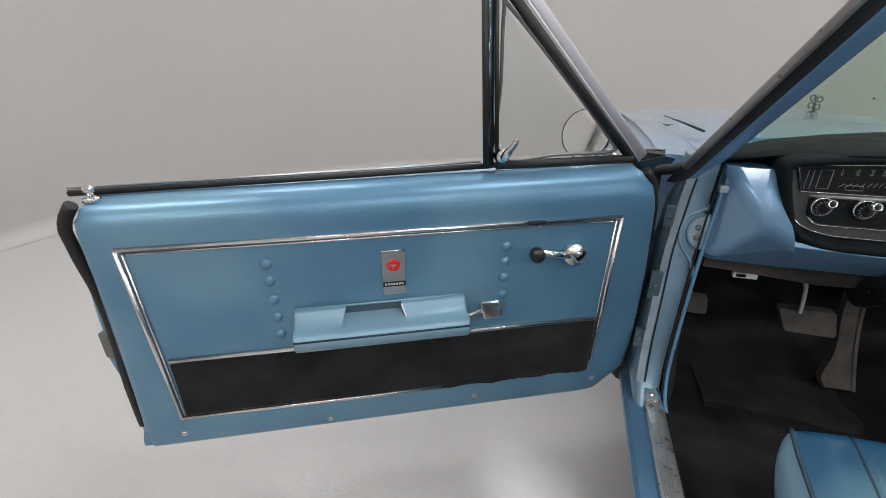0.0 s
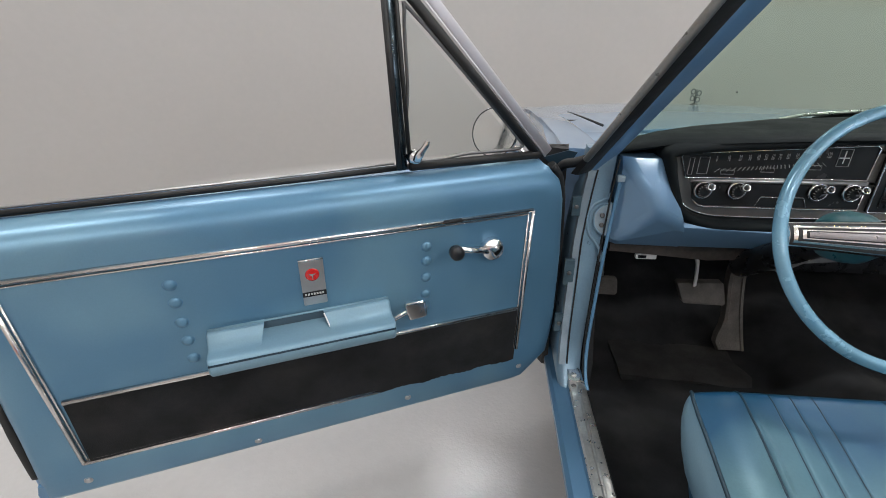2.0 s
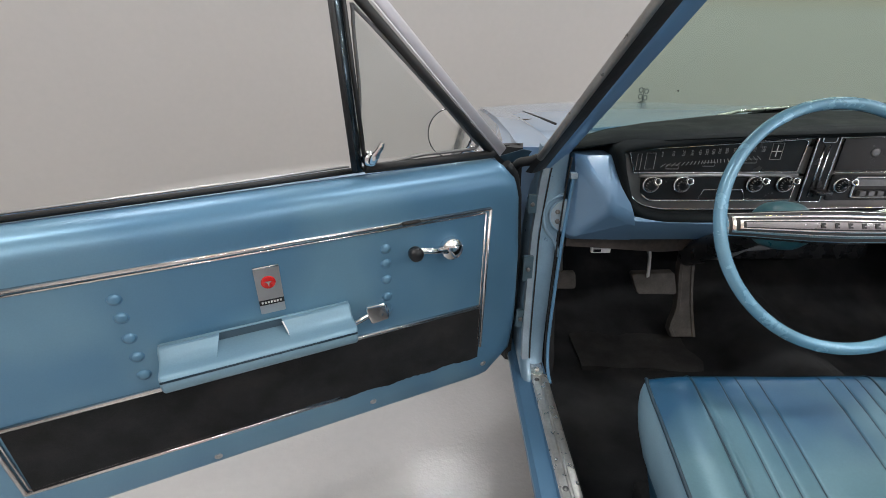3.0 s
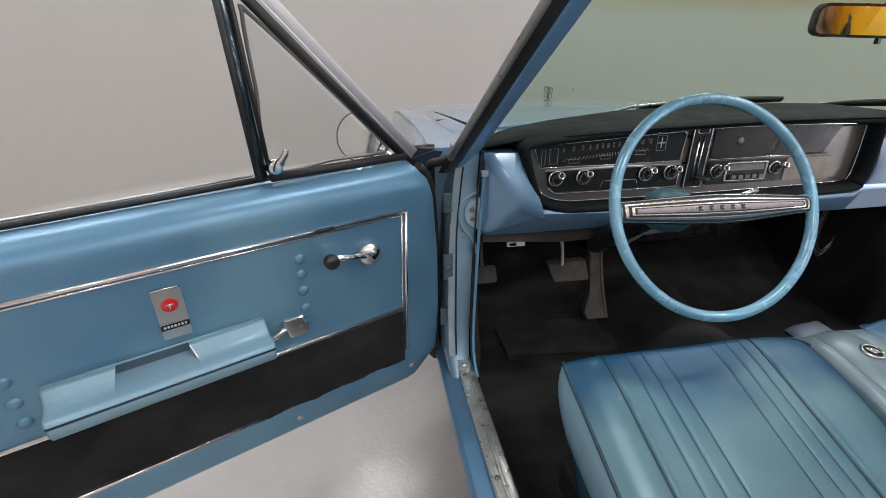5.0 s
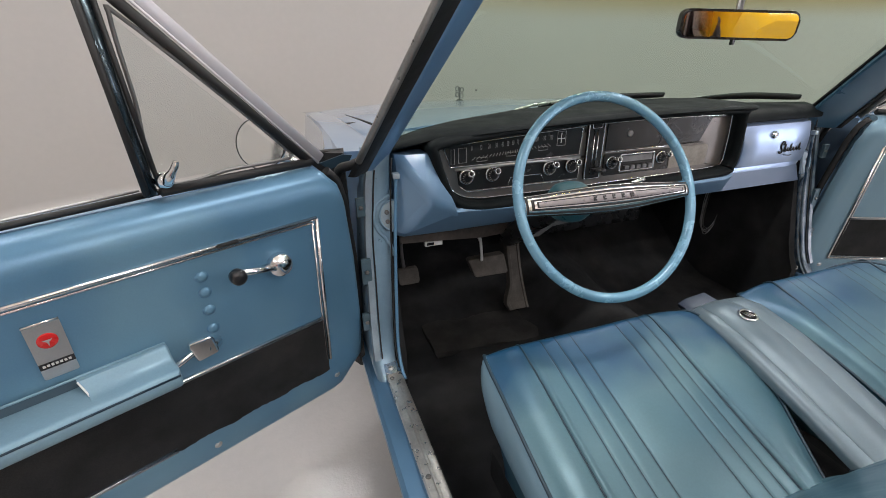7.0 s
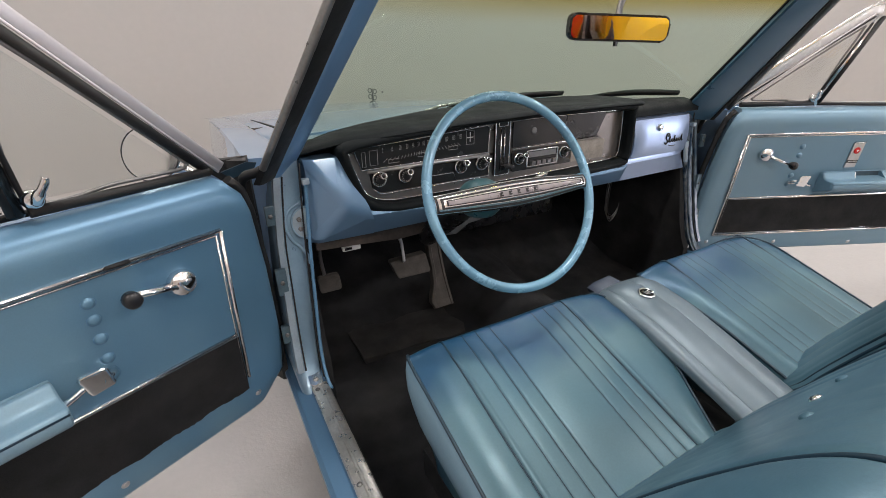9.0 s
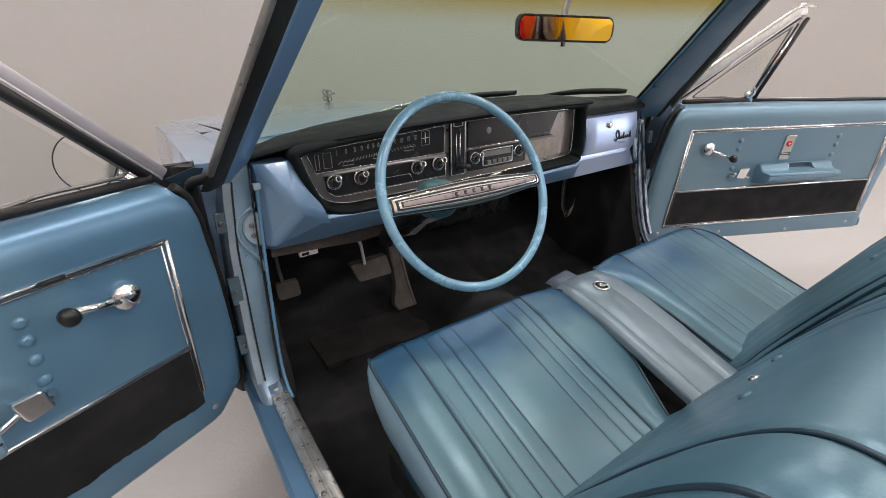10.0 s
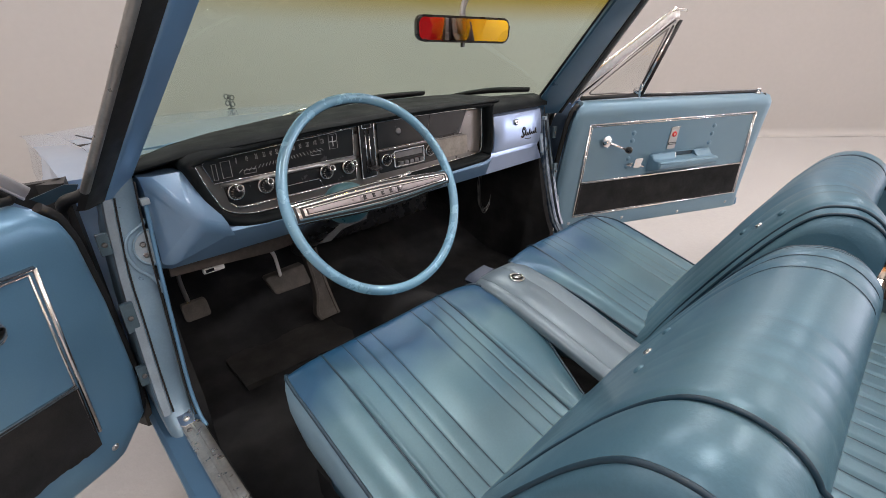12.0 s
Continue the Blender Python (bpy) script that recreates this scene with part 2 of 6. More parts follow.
ARM_GREY = material("grey_blue_armrest_vinyl", (0.160, 0.216, 0.252), 0.36, 0.2, 0.06, 5.0, 300, 0.10, 500)
WORN_ALU = material("worn_bare_aluminium", (0.30, 0.27, 0.23), 0.5, 0.35, 0.2, 26.0, 160, 0.1, 120)
FASCIA = material("brushed_fascia", (0.22, 0.20, 0.185), 0.34, 0.75, 0.12, 9.0, 400)
SATIN = material("satin_grey_anodised", (0.60, 0.58, 0.60), 0.36, 0.1, 0.04, 20.0, 300)
BROWN_SHEET = material("dull_brown_sheet", (0.072, 0.058, 0.050), 0.5, 0.1, 0.3, 9.0, 120, 0.2, 60)
MAT_GREY = material("worn_grey_mat", (0.046, 0.044, 0.042), 0.85, 0.0, 0.25, 14.0, 250, 0.4, 300, spec=0.2, dark=(0.028, 0.028, 0.028), patch=0.7, patch_scale=9)
WHITE_PAINT = material("white_painted_steel", (0.62, 0.61, 0.60), 0.4, 0.0, 0.08, 20.0)
EPOXY = material("pale_grey_epoxy_floor", (0.485, 0.468, 0.452), 0.03, 0.0, 0.04, 0.6, 30, 0.42, 78, spec=0.26, rvary=0.008)
WALL_PAINT = material("warm_grey_wall_paint", (0.452, 0.430, 0.407), 0.7, 0.0, 0.025, 0.5, 20, 0.05, 40)
CEIL_PAINT = material("white_ceiling_paint", (0.75, 0.75, 0.74), 0.8, 0.0, 0.03, 0.6, 20)


def glass(name, tint, gloss=0.03, band=None):
    """A thin clear pane: tinted see-through, with mirror gloss by Fresnel. band: (low, high, colour) of a shade band by height."""
    m = bpy.data.materials.new(name)
    m.use_nodes = True
    nt = m.node_tree
    nt.nodes.remove(nt.nodes["Principled BSDF"])
    tr, gl = nt.nodes.new("ShaderNodeBsdfTransparent"), nt.nodes.new("ShaderNodeBsdfGlossy")
    mix, fr = nt.nodes.new("ShaderNodeMixShader"), nt.nodes.new("ShaderNodeLayerWeight")
    pw, sc = nt.nodes.new("ShaderNodeMath"), nt.nodes.new("ShaderNodeMath")
    tr.inputs[0].default_value = (*tint, 1)
    gl.inputs["Roughness"].default_value = gloss
    pw.operation, sc.operation = "POWER", "MULTIPLY_ADD"
    pw.inputs[1].default_value, sc.inputs[1].default_value, sc.inputs[2].default_value = 5.0, 0.9, 0.045
    nt.links.new(fr.outputs["Facing"], pw.inputs[0])
    nt.links.new(pw.outputs[0], sc.inputs[0])
    if band:
        geo, sep, ramp, col = nt.nodes.new("ShaderNodeTexCoord"), nt.nodes.new("ShaderNodeSeparateXYZ"), nt.nodes.new("ShaderNodeMapRange"), nt.nodes.new("ShaderNodeMix")
        col.data_type = "RGBA"
        ramp.interpolation_type = "SMOOTHSTEP"
        nt.links.new(geo.outputs["Object"], sep.inputs[0])
        nt.links.new(sep.outputs["Z"], ramp.inputs[0])
        ramp.inputs[1].default_value, ramp.inputs[2].default_value = band[0], band[1]
        nt.links.new(ramp.outputs[0], col.inputs[0])
        col.inputs[6].default_value, col.inputs[7].default_value = (*tint, 1), (*band[2], 1)
        high, deep = nt.nodes.new("ShaderNodeMapRange"), nt.nodes.new("ShaderNodeMix")
        deep.data_type = "RGBA"
        nt.links.new(sep.outputs["Z"], high.inputs[0])
        high.inputs[1].default_value, high.inputs[2].default_value = band[3], band[4]
        nt.links.new(high.outputs[0], deep.inputs[0])
        nt.links.new(col.outputs[2], deep.inputs[6])
        deep.inputs[7].default_value = (*band[5], 1)
        nt.links.new(deep.outputs[2], tr.inputs[0])
    nt.links.new(sc.outputs[0], mix.inputs[0])
    nt.links.new(tr.outputs[0], mix.inputs[1])
    nt.links.new(gl.outputs[0], mix.inputs[2])
    nt.links.new(mix.outputs[0], nt.nodes["Material Output"].inputs[0])
    return m


def glow(name, color, strength):
    m = bpy.data.materials.new(name)
    m.use_nodes = True
    b = m.node_tree.nodes["Principled BSDF"]
    b.inputs["Emission Color"].default_value, b.inputs["Emission Strength"].default_value = (*color, 1), strength
    return m


CLEAR = glass("clear_vent_glass", (0.97, 0.98, 0.97))
SCREEN = glass("green_tinted_windscreen", (0.655, 0.795, 0.70), band=(1.20, 1.285, (0.50, 0.42, 0.06), 1.278, 1.312, (0.10, 0.13, 0.34)))
MIRROR = material("mirror_silver", (0.9, 0.9, 0.9), 0.02, 1.0, 0.0, rvary=0.0)
LAMP_GLOW = glow("lit_lamp", (1.0, 0.86, 0.7), 12.0)
FROSTED = material("frosted_pane", (0.75, 0.78, 0.82), 0.5, 0.0, 0.05, 3.0)

# ---- the hall ----
WALL_LINE = spline([(-4.4, -7.5, 0), (-4.4, -2, 0), (-4.4, 1.4, 0), (-3.75, 3.1, 0), (-2.35, 4.25, 0), (-0.4, 4.7, 0), (2.2, 4.5, 0), (4.6, 2.9, 0), (6.4, 1.05, 0), (7.3, 0.1, 0), (8.4, -1.6, 0), (8.6, -4, 0), (8.6, -7.5, 0)], 6)


def hall():
    bm = bmesh.new()
    bmesh.ops.create_grid(bm, x_segments=8, y_segments=8, size=14)
    tagged(part("floor", bm, EPOXY), "pale grey glossy epoxy studio floor with fine orange-peel", "floor", kind="structure")
    # a wall with a small cove at its foot, with thickness
    rings = []
    for i, p in enumerate(WALL_LINE):
        a, b = WALL_LINE[max(0, i - 1)], WALL_LINE[min(len(WALL_LINE) - 1, i + 1)]
        d = (b - a).normalized()
        n = Vector((d.y, -d.x, 0))
        ring = [p + n * (0.10 * (1 - math.sin(radians(k * 18)))) + Vector((0, 0, 0.002 + 0.10 * (1 - math.cos(radians(k * 18))))) for k in range(6)]
        ring += [p + Vector((0, 0, CEILING)), p - n * 0.15 + Vector((0, 0, CEILING)), p - n * 0.15 + Vector((0, 0, 0.002))]
        rings.append(ring)
    tagged(part("wall_curved", loft(rings, angle=30), WALL_PAINT), "warm grey curved studio backdrop wall", "wall", kind="structure")
    bm = box((-4.6, -7.7, 0.002), (8.8, -7.5, CEILING))
    tagged(part("wall_rear", bm, WALL_PAINT), "plain warm grey rear wall", "wall", kind="structure")
    bm = box((-5, -8, CEILING), (9, 5, CEILING + 0.1))
    tagged(part("ceiling", bm, CEIL_PAINT), "plain white ceiling", "ceiling", kind="structure")
    rd = thing("window_1", (8.5, -4.9, 0.2), "glazed roller door with frosted panes and grey frames", "window", kind="structure")
    for k in range(4):
        for j in range(5):
            y0, z0 = -6.4 + k * 0.75, 0.25 + j * 0.5
            bm = box((8.43, y0 + 0.03, z0 + 0.03), (8.44, y0 + 0.72, z0 + 0.47), 0.002)
            part("pane", bm, FROSTED, rd)
    for k in range(5):
        part("frame_bar", box((8.42, -6.43 + k * 0.75, 0.2), (8.62, -6.37 + k * 0.75, 2.8), 0.004), SATIN, rd)
    for j in range(6):
        part("frame_bar", box((8.425, -6.43, 0.22 + j * 0.5), (8.485, -3.37, 0.28 + j * 0.5), 0.004), SATIN, rd)
    for x, y in LAMPS:
        t = thing("ceiling_light", (x, y, CEILING), "unseen white ceiling panel light, lit", "light", "ceiling lights")
        part("frame", box((x - 0.8, y - 0.12, CEILING - 0.05), (x + 0.8, y + 0.12, CEILING - 0.002), 0.006), CEIL_PAINT, t)


hall()

# ---- doors ----
car = thing("convertible_car", (0, 0.3, 0), "pale blue metallic convertible car with both doors open", "car")
OPEN = radians(64.5)
EDGE_LATCH = [(0.34, 1.0), (0.385, 0.994), (0.555, 0.978), (0.669, 0.967), (0.757, 0.961), (0.837, 0.959), (0.899, 0.954), (0.93, 0.945), (0.95, 0.93)]
EDGE_HINGE = [(0.34, 0.0), (0.36, -0.03), (0.371, -0.055), (0.388, -0.087), (0.417, -0.108), (0.517, -0.115), (0.71, -0.101), (0.858, -0.081), (0.907, -0.065), (0.939, -0.035), (0.95, -0.02)]


def on_door(u, w, z):
    """A place on the driver's open door: u from the trim's front corner to the latch, w out of the inner face, z up."""
    w -= 0.1 * (0.848 - z)
    return Vector((-0.887 - u * math.sin(OPEN) + w * math.cos(OPEN), 0.887 - u * math.cos(OPEN) - w * math.sin(OPEN), z))


def door(side, label, knob_dz, knob_du):
    def add(name, bm, mat, parent=None, tag=""):
        return part(name, mirrored(bm, side), mat, d, tag)

    def along(points, w=0.0):
        return [on_door(u, w, z) for u, z in points]

    def ring_at(s, profile, grow=0.0):
        out = []
        for w, z in profile:
            a, b = lerp(EDGE_HINGE, z) - grow, lerp(EDGE_LATCH, z) + grow + (0.045 * max(0.0, (z - 0.45) / 0.5) if side > 0 else 0.0)
            fall = max(0.0, z - 0.85) / 0.095 * (0.004 + 0.014 * s)
            out.append(on_door(a + (b - a) * s, w, z - fall))
        return out

    # steel shell behind it, bulging outwards
    shell = [(-0.03, 0.355), (-0.03, 0.6), (-0.035, 0.90), (-0.068, 0.925), (-0.068, 0.944), (-0.078, 0.946), (-0.082, 0.93), (-0.098, 0.93), (-0.10, 0.95), (-0.118, 0.947), (-0.135, 0.92), (-0.15, 0.85), (-0.156, 0.76), (-0.152, 0.72), (-0.166, 0.69), (-0.168, 0.6), (-0.158, 0.48), (-0.138, 0.38), (-0.12, 0.345), (-0.05, 0.342)]
    rings = [ring_at(s, shell, 0.012) for s in [k / 10 for k in range(11)]]
    d = part("door", mirrored(loft(rings, angle=35), side), PAINT, car, label)
    # inner vinyl panel with its rolled top; the ends are tucked back
    face = [(-0.028, 0.366), (-0.010, 0.360), (-0.003, 0.362), (0.0, 0.370), (0.0, 0.43), (0.0, 0.52), (0.0, 0.62), (0.0, 0.72), (0.0, 0.80), (0.001, 0.86), (0.002, 0.885), (-0.001, 0.905), (-0.009, 0.922), (-0.022, 0.935), (-0.04, 0.942), (-0.062, 0.944), (-0.066, 0.93), (-0.04, 0.90), (-0.03, 0.85), (-0.028, 0.6)]
    ends = {0.0: 0.016, 0.006: 0.006, 0.016: 0.001}
    rings = []
    for s in [0.0, 0.006, 0.016] + [k / 24 for k in range(1, 24)] + [0.984, 0.994, 1.0]:
        tuck = ends.get(s, ends.get(round(1 - s, 3), 0.0))
        rings.append(ring_at(s, [(w - tuck if w > -0.02 else w, z) for w, z in face]))
    vinyl = VINYL_DOOR if side < 0 else VINYL_FADED
    add("inner_panel", loft(rings, angle=50), vinyl)
    # weatherstrips round both ends
    strip_line = [(0.41, 1.006), (0.42, 1.0055), (0.512, 1.000), (0.618, 0.989), (0.693, 0.981), (0.763, 0.980), (0.822, 0.985), (0.877, 0.986), (0.907, 0.975), (0.925, 0.958)]
    pts = [on_door(lerp(strip_line, z) - 0.003, -0.036, z) for z in np.linspace(0.922, 0.405, 24)]
    add("weatherstrip", tube(spline(pts, 2), 0.0105, 8), BLACK_RUBBER)
    pts = [on_door(lerp(EDGE_HINGE, z) - 0.010, -0.036, z) for z in np.linspace(0.93, 0.40, 22)]
    add("weatherstrip", tube(spline(pts, 2), 0.010, 8), BLACK_RUBBER)
    # edge of the outer skin standing past the latch end, parted at the latch
    for z0, z1 in ((0.735, 0.628), (0.578, 0.455)):
        rr = []
        for k in np.linspace(0, 1, 9):
            z = z0 + (z1 - z0) * k
            u1 = 1.0 + 0.036 * math.sin(math.pi * min(1.0, max(0.0, (0.80 - z) / 0.42))) ** 0.6 + (0.012 if z1 < 0.5 else 0.0)
            rr.append([on_door(u1 + du, w, z) for du, w in ((-0.05, -0.085), (-0.006, -0.086), (0.0, -0.092), (-0.001, -0.104), (-0.01, -0.110), (-0.05, -0.112))])
        add("skin_edge", loft(rr, angle=40), PAINT_SATIN if side < 0 else JAMB)
    add("corner_tab", prism([(0.960, 0.366), (1.0, 0.366), (0.998, 0.384), (0.9925, 0.405), (0.970, 0.40)], lambda a, b, dd: on_door(a, -0.012 + dd, b), 0.008, 0.002), PAINT_SATIN)
    # latch in the end face
    c = on_door(1.02, -0.09, 0.60)
    add("latch", box(c - Vector((0.014, 0.02, 0.03)), c + Vector((0.014, 0.02, 0.03)), 0.004), GREY_METAL)
    # bright frame round the insert: a broad bar with a fine one inside it
    corner = [(-0.002, 0.848), (0.902, 0.850), (0.904, 0.444), (-0.010, 0.434)]
    inner = [(0.008, 0.840), (0.893, 0.842), (0.896, 0.452), (-0.001, 0.442)]
    if side > 0:
        corner[2], inner[2] = (0.945, 0.444), (0.937, 0.452)
    names = ("top_trim_strip", "rear_trim_strip", "bottom_trim_strip", "front_trim_strip")
    for i in range(4):
        if i == 2 and side < 0:
            # the front third of the bottom strip is missing
            corner, inner = corner[:3] + [(0.34, 0.4385)], inner[:3] + [(0.34, 0.4465)]
        if i == 3 and side < 0:
            corner, inner = corner[:3] + [(-0.009, 0.470)], inner[:3] + [(0.0, 0.474)]
        bm = tube(along([corner[i], corner[(i + 1) % 4]], 0.002), 0.0042, 12)
        add_tube(bm, along([inner[i], inner[(i + 1) % 4]], 0.002), 0.0022, 6)
        add(names[i], smooth(bm, 50), TRIM)
    if side < 0:
        add("trim_joint", tube(along([(0.158, 0.8485), (0.193, 0.8487)], 0.0045), 0.0040, 8), BLACK_RUBBER, None, "dark gap in the trim strip")
    add("middle_trim_strip", tube(along([(0.002, 0.597), (0.45, 0.600), (0.885 if side < 0 else 0.918, 0.602)], 0.003), 0.0052, 12), TRIM)
    # black carpet insert with a frayed lower edge
    rnd = random.Random(5 if side < 0 else 9)
    top = [(u, 0.596) for u in np.linspace(0.886 if side < 0 else 0.918, 0.0, 12)]
    low = [(u, 0.447 - (0.008 + rnd.random() * 0.0035 + 0.002 * math.sin(u * 60) if u < 0.34 and side < 0 else rnd.random() * 0.0015)) for u in np.linspace(-0.004, 0.892 if side < 0 else 0.932, 150)]
    add("carpet_insert", prism(low + top, lambda a, b, dd: on_door(a, dd, b), 0.004, 0.0, angle=60), BLACK_CARPET)
    # vinyl buttons
    for u, zs in ((0.673, (0.802, 0.766, 0.724, 0.683, 0.642)), (0.228, (0.800, 0.767, 0.729, 0.687, 0.651))):
        for z in zs:
            ax = on_door(u, 1, z) - on_door(u, 0, z)
            add("button", turn([(0.0098, -0.001), (0.0098, 0.001), (0.0085, 0.0036), (0.005, 0.0055), (0.001, 0.006)], on_door(u, 0, z), ax, 14), vinyl)
            # Dark ring added round each button as its contact shadow.
            add("button_shade", turn([(0.0116, -0.001), (0.0114, 0.0006), (0.0090, 0.0006)], on_door(u, 0, z), ax, 14), WINDLACE)
    # badge plate
    plate = add("badge", prism(round_rect(0.426, 0.7135, 0.469, 0.8105, 0.002), lambda a, b, dd: on_door(a, dd, b), 0.004, 0.0015), ALU)
    ax = on_door(0, 1, 0.77) - on_door(0, 0, 0.77)
    add("medallion", turn([(0.0125, 0), (0.0125, 0.0015), (0.011, 0.0022), (0.001, 0.0022)], on_door(0.4475, 0.004, 0.780), ax, 24), RED, plate, "red enamel disc")
    bm = prism([(0.441, 0.7825), (0.454, 0.7825), (0.449, 0.7785), (0.4475, 0.771), (0.446, 0.7785)], lambda a, b, dd: on_door(a, 0.0062 + dd, b), 0.001)
    add("emblem_mark", bm, CHROME, plate)
    add("name_band", prism(round_rect(0.426, 0.7325, 0.469, 0.743, 0.001), lambda a, b, dd: on_door(a, 0.0035 + dd, b), 0.0015), BLACK_PLASTIC, plate)
    bm = bmesh.new()
    for k in range(7):
        a = 0.4305 + k * 0.0052
        add_prism(bm, [(a, 0.7360), (a + 0.0034, 0.7360), (a + 0.0034, 0.7402), (a, 0.7402)], lambda p, q, dd: on_door(p, 0.005 + dd, q), 0.0006)
    add("letter_bars", bm, DIAL_WHITE, plate)
    add("plate_edge", tube(along([(0.426, 0.8115), (0.469, 0.8115)], 0.005), 0.0024, 8), TRIM, plate)
    bm = bmesh.new()
    for k in range(4):
        add_prism(bm, [(0.434 + k * 0.0075, 0.8005), (0.4385 + k * 0.0075, 0.8005), (0.4385 + k * 0.0075, 0.805), (0.434 + k * 0.0075, 0.805)], lambda p, q, dd: on_door(p, 0.0038 + dd, q), 0.0008)
    add("emboss_bars", bm, ALU, plate)
    rest_vinyl = VINYL_PALE if side < 0 else VINYL_FADED
    # armrest: one moulded shelf whose back wall is cut away for the pull
    shelf = [(0.0, 0.698), (0.010, 0.698), (0.0155, 0.6965), (0.019, 0.692), (0.0225, 0.686), (0.028, 0.680), (0.036, 0.6755), (0.047, 0.673), (0.058, 0.6735), (0.065, 0.6735), (0.0695, 0.671), (0.0712, 0.6675), (0.0698, 0.6645), (0.0722, 0.6615), (0.0735, 0.655), (0.072, 0.647), (0.067, 0.639), (0.058, 0.6335), (0.04, 0.628), (0.0, 0.612)]
    cut = [(0.0, 0.682), (0.0012, 0.682), (0.0014, 0.681), (0.0016, 0.680), (0.002, 0.679), (0.012, 0.6785), (0.030, 0.6752)] + shelf[7:]
    off = 0.0 if side < 0 else 0.035
    rings = []
    for u, k, form in ((0.308, 0.86, shelf), (0.3095, 0.95, shelf), (0.313, 1.0, shelf), (0.38, 1.0, shelf), (0.437, 1.0, shelf), (0.4375, 1.0, cut), (0.49, 1.0, cut), (0.5425, 1.0, cut), (0.543, 1.0, shelf), (0.59, 1.0, shelf), (0.6355, 1.0, shelf), (0.639, 0.95, shelf), (0.6405, 0.86, shelf)):
        lean = {0.437: -1, 0.4375: -1, 0.5425: 1, 0.543: 1}.get(u, 0)
        rings.append([on_door(u + off + lean * 0.008 * max(0.0, min(1.0, (0.698 - z) / 0.024)) * (w < 0.05), w * k, 0.655 + (z - 0.655) * k) for w, z in form])
    rest = add("armrest", loft(rings, angle=40), rest_vinyl)
    # Thin plate in darker grey gives the pull the shade of a deeper recess.
    add("pull_cup", prism(round_rect(0.424 + off, 0.674, 0.556 + off, 0.6975, 0.002), lambda a, b, dd: on_door(a, 0.0005 + dd, b), 0.003, 0.001), CUP_SHADE, rest, "grey plate coloured for the shade in the pull recess")
    add("rim", tube(along([(0.310 + off, 0.6988), (0.47 + off, 0.6990), (0.638 + off, 0.6988)], 0.0065), 0.0022, 8), rest_vinyl, rest)
    # A near-white strip paints the highlight along the cut.
    add("edge_lip", tube(spline([on_door(0.4365 + off - 0.008 * k, w, 0.6965 - 0.024 * k) for k, w in ((0, 0.0155), (0.35, 0.0215), (0.7, 0.028), (1, 0.037))], 3), 0.0016, 6), PALE_GLEAM, rest, "cut edge coloured pale as its highlight")
    add("piping", tube(along([(0.311 + off, 0.6650), (0.47 + off, 0.6650), (0.638 + off, 0.6650)], 0.0708), 0.0022, 8), PIPING if side < 0 else rest_vinyl, rest)
    # inside release: hub, bent arm, broad paddle
    PADDLE = [(0.2345, 0.656), (0.238, 0.651), (0.268, 0.6475), (0.273, 0.650), (0.2825, 0.684), (0.280, 0.692), (0.246, 0.692), (0.240, 0.688)]
    rel = add("release_handle", prism(PADDLE, lambda a, b, dd: on_door(a, 0.024 + dd, b), 0.010, 0.004, 3), CHROME)
    add("arm", tube(spline(along([(0.228, 0.660)], 0.0) + along([(0.236, 0.664)], 0.014) + along([(0.254, 0.668)], 0.028), 5), 0.009, 10), CHROME, rel)
    add("pivot", tube(spline(along([(0.306, 0.648), (0.290, 0.654), (0.268, 0.664)], 0.016), 5), 0.006, 8), CHROME, rel)
    # window crank: faceted boss, tapered arm, black knob
    ax = on_door(0, 1, 0.773) - on_door(0, 0, 0.773)
    crank = add("window_crank", turn([(0.0245, 0.0), (0.0255, 0.005), (0.0250, 0.013), (0.0215, 0.019), (0.001, 0.024)], on_door(0.088, 0, 0.775), ax, 12, 12), CHROME)
    uk, zk = 0.09 + knob_du, 0.773 + knob_dz
    add("arm", tube([on_door(0.098, 0.012, 0.773 + knob_dz * 0.08), on_door(0.09 + knob_du * 0.5, 0.022, 0.773 + knob_dz * 0.5), on_door(uk, 0.03, zk)], [0.010, 0.0075, 0.007], 10, flat=0.7), CHROME, crank)
    add("knob", turn([(0.006, 0.028), (0.008, 0.034), (0.0135, 0.039), (0.0145, 0.047), (0.0138, 0.055), (0.010, 0.0585), (0.001, 0.0595)], on_door(uk, 0, zk), ax, 20), BLACK_PLASTIC, crank, "black plastic knob")
    # screws along the foot
    for u, z in ((0.913, 0.394), (0.606, 0.380), (0.27, 0.394), (-0.026, 0.404)):
        ax = on_door(u, 1, z) - on_door(u, 0, z)
        add("screw", turn([(0.0085, -0.001), (0.0075, 0.0008), (0.0052, 0.0002), (0.0050, 0.002), (0.0032, 0.003), (0.001, 0.0018)], on_door(u, 0, z), ax, 12), ALU)
    # lock button
    pin = add("lock_button", turn([(0.0045, -0.01), (0.0045, 0.010), (0.0085, 0.013), (0.0095, 0.018), (0.0075, 0.022), (0.001, 0.023)], on_door(0.93, -0.045, 0.928), (0, 0, 1), 14), CHROME)
    add("ferrule", turn([(0.014, -0.002), (0.013, 0.003), (0.007, 0.005), (0.005, 0.003)], on_door(0.93, -0.045, 0.9265), (0, 0, 1), 16), CHROME, pin)
    # belt seal: black felt with a bright bead
    bm = tube(along([(0.975, 0.932), (0.5, 0.940), (0.24, 0.946)], -0.070), 0.0055, 8)
    seal = add("belt_seal", bm, BLACK_RUBBER)
    add("bright_bead", tube(along([(0.978, 0.939), (0.5, 0.947), (0.27, 0.953)], -0.076), 0.0024, 6), ALU, seal)
    # vent window
    W = -0.060
